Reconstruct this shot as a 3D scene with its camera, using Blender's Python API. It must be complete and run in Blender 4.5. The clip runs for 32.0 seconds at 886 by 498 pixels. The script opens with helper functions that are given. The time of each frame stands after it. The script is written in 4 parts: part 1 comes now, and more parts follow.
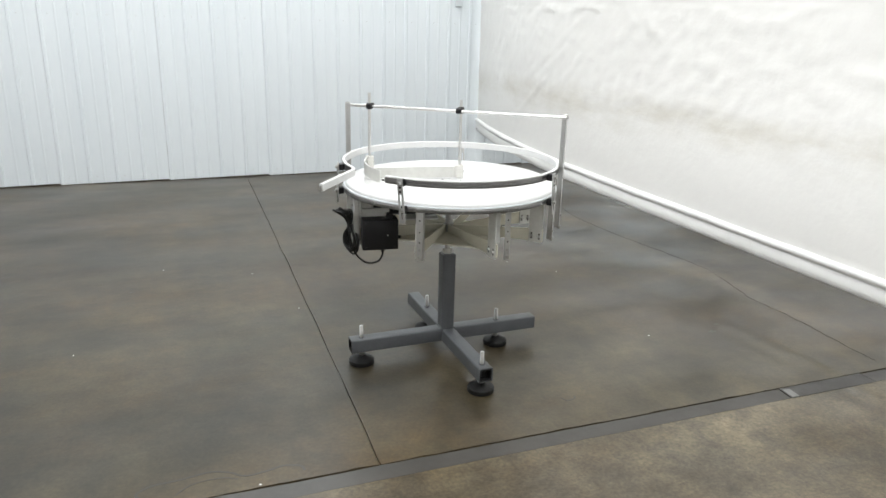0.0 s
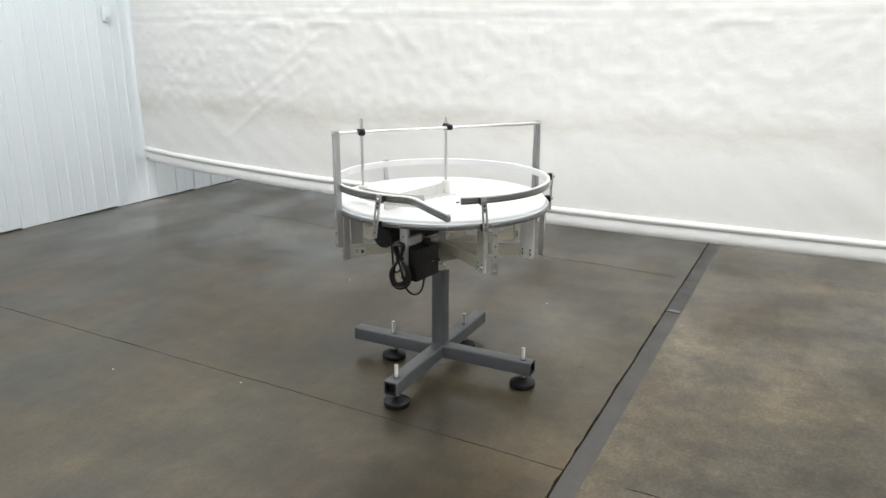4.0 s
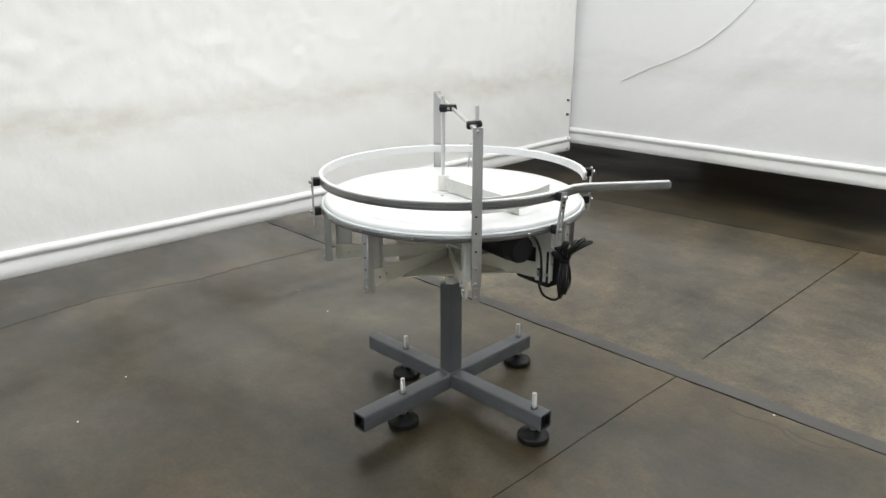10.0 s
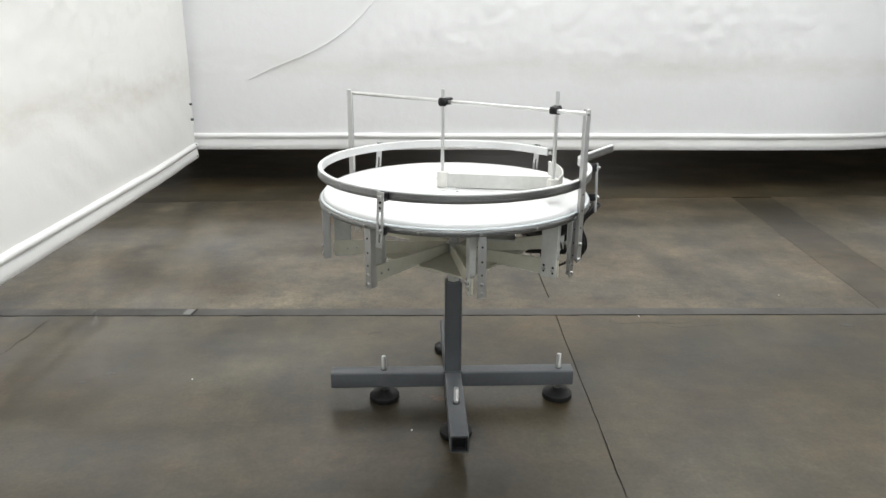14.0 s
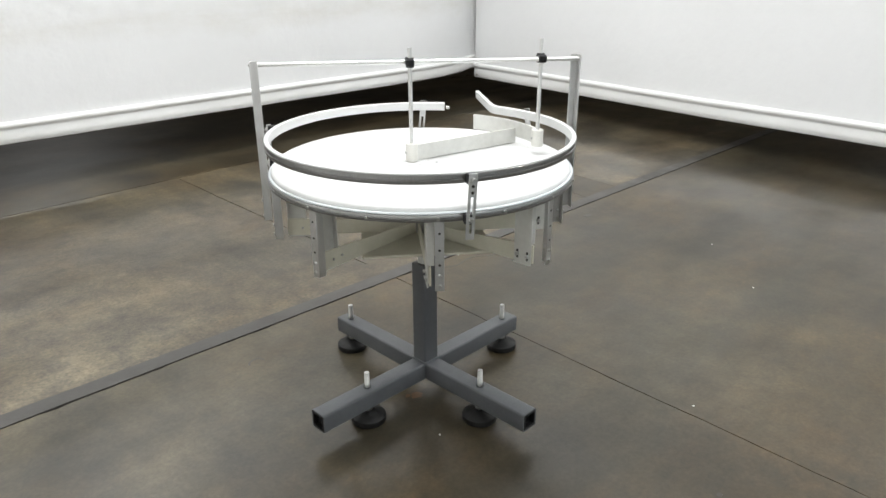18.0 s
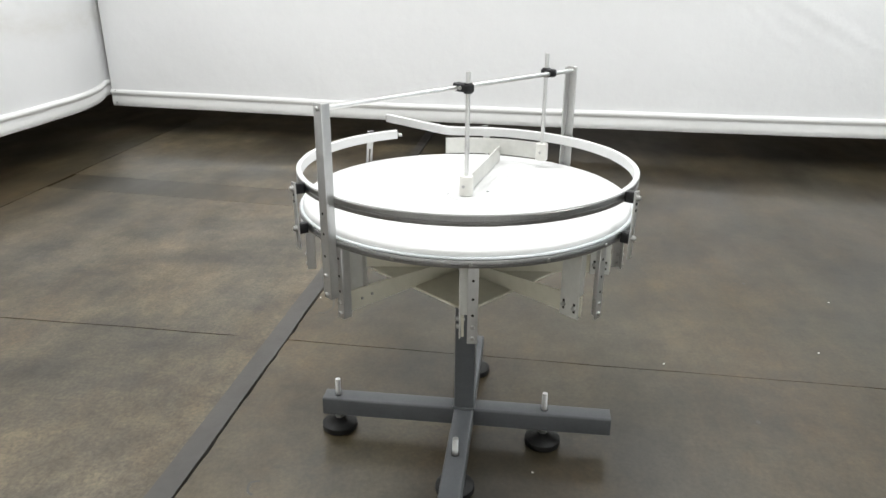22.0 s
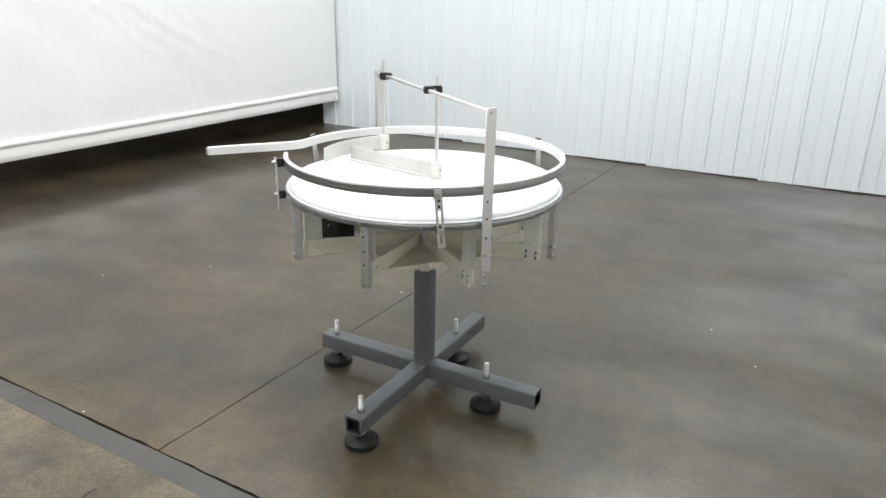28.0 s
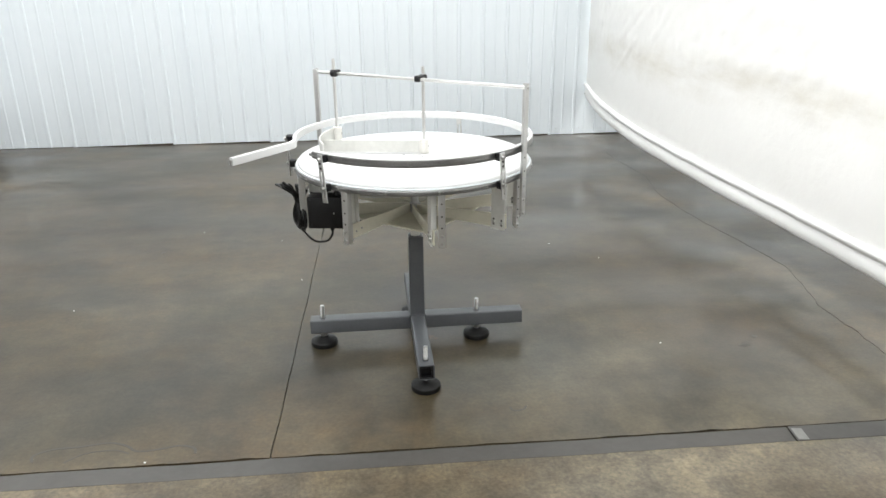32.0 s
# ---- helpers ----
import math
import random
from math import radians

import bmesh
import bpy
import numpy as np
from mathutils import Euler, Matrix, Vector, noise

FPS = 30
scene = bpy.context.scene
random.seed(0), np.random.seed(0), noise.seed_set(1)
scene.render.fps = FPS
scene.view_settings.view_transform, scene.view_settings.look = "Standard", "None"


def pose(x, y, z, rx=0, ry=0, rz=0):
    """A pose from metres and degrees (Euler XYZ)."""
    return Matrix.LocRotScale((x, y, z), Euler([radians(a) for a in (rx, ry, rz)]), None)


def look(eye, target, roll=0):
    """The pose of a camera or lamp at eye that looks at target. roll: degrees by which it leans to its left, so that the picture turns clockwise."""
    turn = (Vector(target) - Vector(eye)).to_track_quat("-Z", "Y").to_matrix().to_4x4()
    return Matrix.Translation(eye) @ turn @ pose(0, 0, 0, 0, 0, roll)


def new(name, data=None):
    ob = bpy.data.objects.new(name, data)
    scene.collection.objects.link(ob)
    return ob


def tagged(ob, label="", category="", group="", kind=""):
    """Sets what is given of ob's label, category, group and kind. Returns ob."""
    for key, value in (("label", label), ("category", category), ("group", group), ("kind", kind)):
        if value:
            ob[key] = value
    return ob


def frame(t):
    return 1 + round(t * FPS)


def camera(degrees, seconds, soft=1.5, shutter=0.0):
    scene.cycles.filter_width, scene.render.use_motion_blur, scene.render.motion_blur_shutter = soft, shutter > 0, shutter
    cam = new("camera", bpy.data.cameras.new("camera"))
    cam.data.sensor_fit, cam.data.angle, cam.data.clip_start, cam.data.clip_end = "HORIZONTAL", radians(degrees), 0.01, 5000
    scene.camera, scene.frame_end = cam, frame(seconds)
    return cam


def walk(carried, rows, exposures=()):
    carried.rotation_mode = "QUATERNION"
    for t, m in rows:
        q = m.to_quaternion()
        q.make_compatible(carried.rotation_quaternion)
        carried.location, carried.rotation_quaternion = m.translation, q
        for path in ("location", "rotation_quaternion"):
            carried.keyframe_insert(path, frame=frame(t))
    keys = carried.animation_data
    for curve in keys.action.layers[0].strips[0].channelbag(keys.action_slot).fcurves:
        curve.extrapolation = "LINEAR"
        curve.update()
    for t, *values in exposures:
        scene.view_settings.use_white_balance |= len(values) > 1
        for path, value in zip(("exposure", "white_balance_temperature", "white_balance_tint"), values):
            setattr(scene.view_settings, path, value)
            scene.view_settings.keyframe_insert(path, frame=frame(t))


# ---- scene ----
cam = camera(63.82, 32.0)
PATH = [
    (0, (-1.1293, -2.7597, 1.4368), (-0.3486, -0.8140, 0.7700), 1.49),
    (0.5, (-1.3887, -2.7070, 1.4370), (-0.4918, -0.8017, 0.8003), 1.27),
    (1, (-1.6299, -2.6513, 1.4562), (-0.5502, -0.8382, 0.8343), 0.65),
    (1.5, (-1.7778, -2.5045, 1.4574), (-0.5768, -0.7677, 0.8399), 0.12),
    (2, (-1.9667, -2.3264, 1.4609), (-0.6067, -0.7036, 0.8637), 0.39),
    (2.5, (-2.2016, -2.1448, 1.4533), (-0.6421, -0.7042, 0.8765), -0.14),
    (3, (-2.3565, -1.8900, 1.4332), (-0.7083, -0.5554, 0.8483), 0.33),
    (3.5, (-2.5285, -1.6296, 1.4423), (-0.7479, -0.4841, 0.8447), 0.32),
    (5.5, (-2.7933, -0.4389, 1.3985), (-0.7135, -0.0874, 0.7733), -0.07),
    (6, (-2.7813, -0.1211, 1.4233), (-0.6665, -0.0421, 0.8221), -0.15),
    (6.5, (-2.7601, 0.1748, 1.4376), (-0.6504, 0.0680, 0.8226), 0.30),
    (7, (-2.6548, 0.4183, 1.4181), (-0.5577, 0.1431, 0.8129), -0.88),
    (7.5, (-2.5875, 0.7111, 1.4229), (-0.5364, 0.1813, 0.8292), 0.02),
    (8, (-2.4748, 0.9686, 1.4259), (-0.5168, 0.1975, 0.7843), 0.98),
    (8.5, (-2.2686, 1.1903, 1.4067), (-0.4002, 0.2247, 0.7612), -0.53),
    (9, (-2.0914, 1.4528, 1.4106), (-0.3789, 0.2414, 0.7473), -0.25),
    (9.5, (-1.8937, 1.6249, 1.4015), (-0.3255, 0.2479, 0.7052), -0.03),
    (10, (-1.6697, 1.7273, 1.4034), (-0.2018, 0.2445, 0.7058), -0.18),
    (10.5, (-1.4234, 1.8630, 1.3962), (-0.1164, 0.2358, 0.7007), -0.11),
    (11, (-1.2139, 1.9636, 1.3979), (-0.1092, 0.1934, 0.7009), -0.12),
    (11.5, (-1.0138, 2.0415, 1.3834), (-0.0800, 0.1728, 0.6933), -0.36),
    (12, (-0.8096, 2.1763, 1.3883), (-0.0847, 0.2204, 0.6893), -0.21),
    (12.5, (-0.5954, 2.2848, 1.3812), (-0.1173, 0.2493, 0.6970), 1.19),
    (13, (-0.3578, 2.2831, 1.3587), (0.0257, 0.2257, 0.6805), 0.63),
    (13.5, (-0.0992, 2.3210, 1.3598), (0.0850, 0.2368, 0.6801), 0.32),
    (14, (0.1320, 2.3536, 1.3638), (0.0483, 0.2660, 0.6748), 0.36),
    (14.5, (0.3301, 2.3068, 1.3474), (0.0225, 0.2373, 0.6672), 0.81),
    (16.5, (1.0690, 1.9261, 1.3292), (0.0645, 0.1135, 0.5909), -0.44),
    (17, (1.2587, 1.8102, 1.3628), (0.0734, 0.1292, 0.5820), -0.79),
    (17.5, (1.3559, 1.6734, 1.3445), (-0.0024, 0.1410, 0.5403), -0.09),
    (18, (1.4309, 1.5066, 1.3644), (-0.0132, 0.0708, 0.5317), -0.22),
    (18.5, (1.5552, 1.3470, 1.3671), (-0.0102, 0.0482, 0.5290), 0.18),
    (19, (1.6490, 1.2021, 1.3539), (-0.0047, 0.0297, 0.4989), 0.53),
    (19.5, (1.6939, 1.0274, 1.3497), (-0.0317, -0.0265, 0.4829), -0.05),
    (20, (1.7339, 0.8829, 1.3759), (-0.0621, -0.0435, 0.5062), 0.50),
    (20.5, (1.7996, 0.7076, 1.3861), (-0.0847, -0.0362, 0.5280), 0.61),
    (21, (1.8241, 0.5260, 1.3653), (-0.1313, -0.0529, 0.5399), 1.00),
    (21.5, (1.8410, 0.3603, 1.3698), (-0.1564, -0.0854, 0.5625), 2.47),
    (22, (1.8748, 0.1549, 1.3725), (-0.1587, -0.0896, 0.5694), 0.39),
    (22.5, (1.8768, 0.0213, 1.3612), (-0.1562, 0.0267, 0.5205), 1.38),
    (23, (1.8990, -0.1519, 1.3644), (-0.0977, 0.0625, 0.4659), 0.76),
    (23.5, (1.9267, -0.3853, 1.3685), (-0.0414, 0.0196, 0.4725), -0.35),
    (24, (1.9027, -0.5541, 1.3680), (-0.0121, 0.0503, 0.4690), 1.77),
    (24.5, (1.8539, -0.7432, 1.3668), (-0.0190, 0.0184, 0.4994), 0.84),
    (25, (1.8500, -1.0049, 1.3843), (0.0420, -0.0739, 0.5450), -0.54),
    (25.5, (1.8035, -1.2053, 1.3801), (0.0965, -0.0794, 0.5686), 0.23),
    (27.5, (1.3025, -1.8455, 1.3891), (0.1431, -0.1452, 0.6116), -1.55),
    (28, (1.1551, -1.9937, 1.3898), (0.1665, -0.1788, 0.6355), 1.07),
    (28.5, (0.9975, -2.1724, 1.4063), (0.1462, -0.2857, 0.6608), 0.76),
    (29, (0.8373, -2.2455, 1.3936), (0.1161, -0.3045, 0.6503), 0.96),
    (29.5, (0.6402, -2.3285, 1.3986), (0.0401, -0.3450, 0.6602), 0.42),
    (30, (0.4210, -2.4845, 1.3926), (-0.0095, -0.4534, 0.6652), 0.17),
    (30.5, (0.2425, -2.5489, 1.4043), (0.0068, -0.4939, 0.6551), 1.22),
    (31, (0.0566, -2.5478, 1.3989), (-0.0453, -0.4828, 0.6470), -1.01),
    (31.5, (-0.1150, -2.6195, 1.4154), (-0.0690, -0.5553, 0.6557), -2.03),
    (32, (-0.1809, -2.7084, 1.4378), (0.0399, -0.6635, 0.6568), -0.44),
]
walk(cam, [(t, look(eye, target, roll)) for t, eye, target, roll in PATH], [(0, -0.27), (3, -0.36), (6, -0.41), (9, -0.45), (12, -0.46), (14, -0.38), (17, -0.24), (20, -0.14), (22, -0.25), (25, -0.05), (29, -0.08), (32, -0.02)])

# ---- world, light, exposure ----
world = bpy.data.worlds.new("hall_dark")
world.use_nodes = True
world.node_tree.nodes["Background"].inputs[0].default_value = (0.5, 0.55, 0.6, 1)
world.node_tree.nodes["Background"].inputs[1].default_value = 0.004
scene.world = world
scene.view_settings.exposure = 0.0


def overhead_light(x, y, watts, sx=1.25, sy=0.5):
    d = bpy.data.lights.new("overhead_light", "AREA")
    d.shape, d.size, d.size_y, d.energy, d.color = "RECTANGLE", sx, sy, watts, (0.985, 0.99, 0.982)
    ob = new("overhead_light", d)
    ob.location = (x, y, 4.28)
    return ob


overhead_light(0.0, -0.05, 110.0, 1.0, 0.6)
for lx, ly in ((-2.5, -2.0), (-2.5, 2.1), (0.3, 2.9), (0.2, -2.6)):
    overhead_light(lx, ly, 75.0)
# the lit aisle beyond the east curtain
for ly in (-1.8, 2.2):
    overhead_light(3.7, ly, 105.0)
# two unseen fill lights, added to lift the black under the west and south hems
overhead_light(-8.0, 1.0, 110.0)
overhead_light(-1.5, -9.5, 130.0)


# ---- materials ----
def material(name, a, b, rough=(0.4, 0.55), metal=0.0, scales=(3.0, 40.0), mix=(0.35, 0.65), bump=0.1, bump_scale=60.0, spec=0.5, stretch=(1, 1, 1), random_tone=0.0, bump_detail=6, cloud_detail=5):
    m = bpy.data.materials.new(name)
    m.use_nodes = True
    nt = m.node_tree
    n, l = nt.nodes, nt.links
    bs = n["Principled BSDF"]
    tc, mp = n.new("ShaderNodeTexCoord"), n.new("ShaderNodeMapping")
    mp.inputs["Scale"].default_value = stretch
    l.new(tc.outputs["Object"], mp.inputs["Vector"])

    def tex(scale, detail):
        t = n.new("ShaderNodeTexNoise")
        t.inputs["Scale"].default_value, t.inputs["Detail"].default_value, t.inputs["Roughness"].default_value = scale, detail, 0.6
        l.new(mp.outputs["Vector"], t.inputs["Vector"])
        return t.outputs["Fac"]

    big, fine = tex(scales[0], cloud_detail), tex(scales[1], min(4, cloud_detail))
    add = n.new("ShaderNodeMix")
    add.inputs["Factor"].default_value = 0.35
    l.new(big, add.inputs["A"])
    l.new(fine, add.inputs["B"])
    rmp = n.new("ShaderNodeMapRange")
    rmp.inputs["From Min"].default_value, rmp.inputs["From Max"].default_value = mix
    l.new(add.outputs["Result"], rmp.inputs["Value"])
    col = n.new("ShaderNodeMix")
    col.data_type = "RGBA"
    col.inputs["A"].default_value, col.inputs["B"].default_value = (*a, 1), (*b, 1)
    l.new(rmp.outputs["Result"], col.inputs["Factor"])
    out = col.outputs["Result"]
    if random_tone:
        oi, hs, mr = n.new("ShaderNodeObjectInfo"), n.new("ShaderNodeHueSaturation"), n.new("ShaderNodeMapRange")
        mr.inputs["To Min"].default_value, mr.inputs["To Max"].default_value = 1 - random_tone, 1 + random_tone
        l.new(oi.outputs["Random"], mr.inputs["Value"])
        l.new(mr.outputs["Result"], hs.inputs["Value"])
        l.new(out, hs.inputs["Color"])
        out = hs.outputs["Color"]
    l.new(out, bs.inputs["Base Color"])
    rr = n.new("ShaderNodeMapRange")
    rr.inputs["From Min"].default_value, rr.inputs["From Max"].default_value = 0.3, 0.7
    rr.inputs["To Min"].default_value, rr.inputs["To Max"].default_value = rough
    l.new(tex(scales[0] * 2.3, 4), rr.inputs["Value"])
    l.new(rr.outputs["Result"], bs.inputs["Roughness"])
    bs.inputs["Metallic"].default_value = metal
    bs.inputs["Specular IOR Level"].default_value = spec
    if bump:
        bp = n.new("ShaderNodeBump")
        bp.inputs["Strength"].default_value, bp.inputs["Distance"].default_value = bump, 0.004
        l.new(tex(bump_scale, bump_detail), bp.inputs["Height"])
        l.new(bp.outputs["Normal"], bs.inputs["Normal"])
    return m


def concrete(name, dark, mid, tan, tan_range, tan_amount=1.0, grit=0.10):
    """Sealed, worn concrete: soft clouds, tan wear, mop strokes, sand grain, uneven gloss."""
    m = bpy.data.materials.new(name)
    m.use_nodes = True
    nt = m.node_tree
    n, l = nt.nodes, nt.links
    bs = n["Principled BSDF"]
    tc = n.new("ShaderNodeTexCoord")

    def layer(scale, detail, rough, stretch=(1, 1, 1), turn=0.0, shift=0.0):
        mp, t = n.new("ShaderNodeMapping"), n.new("ShaderNodeTexNoise")
        mp.inputs["Scale"].default_value = stretch
        mp.inputs["Rotation"].default_value = (0, 0, turn)
        mp.inputs["Location"].default_value = (shift, shift, 0)
        l.new(tc.outputs["Object"], mp.inputs["Vector"])
        t.inputs["Scale"].default_value, t.inputs["Detail"].default_value, t.inputs["Roughness"].default_value = scale, detail, rough
        l.new(mp.outputs["Vector"], t.inputs["Vector"])
        return t.outputs["Fac"]

    def ramp(value, lo, hi, to0, to1):
        mr = n.new("ShaderNodeMapRange")
        mr.inputs["From Min"].default_value, mr.inputs["From Max"].default_value = lo, hi
        mr.inputs["To Min"].default_value, mr.inputs["To Max"].default_value = to0, to1
        l.new(value, mr.inputs["Value"])
        return mr.outputs["Result"]

    def maths(op, a, b):
        x = n.new("ShaderNodeMath")
        x.operation = op
        for k, v in enumerate((a, b)):
            if isinstance(v, float):
                x.inputs[k].default_value = v
            else:
                l.new(v, x.inputs[k])
        return x.outputs[0]

    def blend(factor, a, b):
        x = n.new("ShaderNodeMix")
        x.data_type = "RGBA"
        l.new(factor, x.inputs["Factor"])
        for key, v in (("A", a), ("B", b)):
            if isinstance(v, tuple):
                x.inputs[key].default_value = (*v, 1)
            else:
                l.new(v, x.inputs[key])
        return x.outputs["Result"]

    sep = n.new("ShaderNodeSeparateXYZ")
    l.new(tc.outputs["Object"], sep.inputs["Vector"])
    col = blend(ramp(layer(0.8, 7, 0.62), 0.30, 0.70, 0.0, 1.0), dark, mid)
    # tan wear in broad patches, and along the filled joint
    beside = ramp(maths("ABSOLUTE", maths("ADD", sep.outputs["Y"], 0.79), 0.0), 0.06, 0.55, 0.85, 0.0)
    patch = maths("MAXIMUM", ramp(layer(0.62, 6, 0.6, shift=3.0), *tan_range, 0.0, tan_amount), beside)
    torn = ramp(layer(2.6, 8, 0.68, (1.4, 0.7, 1)), 0.38, 0.62, 0.0, 1.0)
    col = blend(maths("MULTIPLY", patch, torn), col, tan)
    rust = maths("MULTIPLY", ramp(layer(1.1, 5, 0.6, (0.8, 1.6, 1), shift=7.0), 0.42, 0.66, 0.0, 0.55), ramp(layer(9.0, 6, 0.7), 0.35, 0.70, 0.2, 1.0))
    col = blend(rust, col, (0.105, 0.066, 0.027))
    # mop strokes two ways, trowel mottling, sand grain
    stroke = ramp(layer(2.2, 6, 0.60, (0.7, 1.5, 1), 0.5), 0.30, 0.70, 0.70, 1.30)
    sweep = ramp(layer(2.0, 6, 0.60, (1.5, 0.8, 1), 0.3), 0.30, 0.70, 0.82, 1.18)
    mottle = ramp(layer(11.0, 7, 0.72, (1, 1.2, 1)), 0.30, 0.70, 1 - grit, 1 + grit)
    sand = ramp(layer(70.0, 3, 0.7), 0.30, 0.70, 1 - grit, 1 + grit)
    hs = n.new("ShaderNodeHueSaturation")
    l.new(maths("MULTIPLY", maths("MULTIPLY", stroke, sweep), maths("MULTIPLY", mottle, sand)), hs.inputs["Value"])
    l.new(col, hs.inputs["Color"])
    l.new(hs.outputs["Color"], bs.inputs["Base Color"])
    # the sealer keeps its gloss along the sides, where nobody walks, and in patches
    gloss = ramp(layer(1.5, 3, 0.5, (0.8, 1.8, 1), 0.4, 5.0), 0.25, 0.75, 0.30, 0.44)
    l.new(gloss, bs.inputs["Roughness"])
    bs.inputs["Specular IOR Level"].default_value = 0.42
    side = ramp(maths("ABSOLUTE", maths("ADD", sep.outputs["X"], 1.0), 0.0), 1.2, 2.3, 0.22, 1.0)
    film = ramp(layer(1.2, 5, 0.6, (1.0, 1.6, 1), 0.2, 9.0), 0.36, 0.62, 0.15, 1.0)
    l.new(maths("MULTIPLY", side, film), bs.inputs["Coat Weight"])
    bs.inputs["Coat Roughness"].default_value = 0.11
    bp = n.new("ShaderNodeBump")
    bp.inputs["Strength"].default_value, bp.inputs["Distance"].default_value = 0.12 + 0.6 * grit, 0.002
    l.new(layer(26.0, 5, 0.65), bp.inputs["Height"])
    l.new(bp.outputs["Normal"], bs.inputs["Normal"])
    return m


def curtain_material(name, white, low, high, amount):
    """White vinyl with a brownish tide mark between two heights."""
    m = material(name, tuple(c * 0.97 for c in white), white, rough=(0.38, 0.55), scales=(1.2, 14.0), bump=0.85, bump_scale=10.0)
    nt = m.node_tree
    n, l = nt.nodes, nt.links
    bs = n["Principled BSDF"]
    was = bs.inputs["Base Color"].links[0].from_socket
    tc, sep = n.new("ShaderNodeTexCoord"), n.new("ShaderNodeSeparateXYZ")
    l.new(tc.outputs["Object"], sep.inputs["Vector"])
    no = n.new("ShaderNodeTexNoise")
    no.inputs["Scale"].default_value, no.inputs["Detail"].default_value, no.inputs["Roughness"].default_value = 2.2, 8, 0.65
    l.new(tc.outputs["Object"], no.inputs["Vector"])
    wob = n.new("ShaderNodeMath")
    wob.operation, wob.inputs[1].default_value = "MULTIPLY_ADD", 0.32
    l.new(no.outputs["Fac"], wob.inputs[0])
    l.new(sep.outputs["Z"], wob.inputs[2])
    mid = (low + high) / 2 + 0.16
    band = n.new("ShaderNodeMath")
    band.operation, band.inputs[1].default_value = "SUBTRACT", mid
    l.new(wob.outputs[0], band.inputs[0])
    ab = n.new("ShaderNodeMath")
    ab.operation = "ABSOLUTE"
    l.new(band.outputs[0], ab.inputs[0])
    fall = n.new("ShaderNodeMapRange")
    fall.inputs["From Min"].default_value, fall.inputs["From Max"].default_value = 0.0, (high - low) / 2
    fall.inputs["To Min"].default_value, fall.inputs["To Max"].default_value = amount, 0.0
    l.new(ab.outputs[0], fall.inputs["Value"])
    n2 = n.new("ShaderNodeTexNoise")
    n2.inputs["Scale"].default_value, n2.inputs["Detail"].default_value, n2.inputs["Roughness"].default_value = 1.6, 9, 0.68
    along = n.new("ShaderNodeMapping")
    along.inputs["Scale"].default_value = (1, 1, 3.5)
    l.new(tc.outputs["Object"], along.inputs["Vector"])
    l.new(along.outputs["Vector"], n2.inputs["Vector"])
    mr = n.new("ShaderNodeMapRange")
    mr.inputs["From Min"].default_value, mr.inputs["From Max"].default_value = 0.35, 0.65
    l.new(n2.outputs["Fac"], mr.inputs["Value"])
    mul = n.new("ShaderNodeMath")
    mul.operation = "MULTIPLY"
    l.new(fall.outputs["Result"], mul.inputs[0])
    l.new(mr.outputs["Result"], mul.inputs[1])
    mx = n.new("ShaderNodeMix")
    mx.data_type = "RGBA"
    l.new(mul.outputs[0], mx.inputs["Factor"])
    l.new(was, mx.inputs["A"])
    mx.inputs["B"].default_value = (0.50, 0.46, 0.36, 1)
    l.new(mx.outputs["Result"], bs.inputs["Base Color"])
    return m


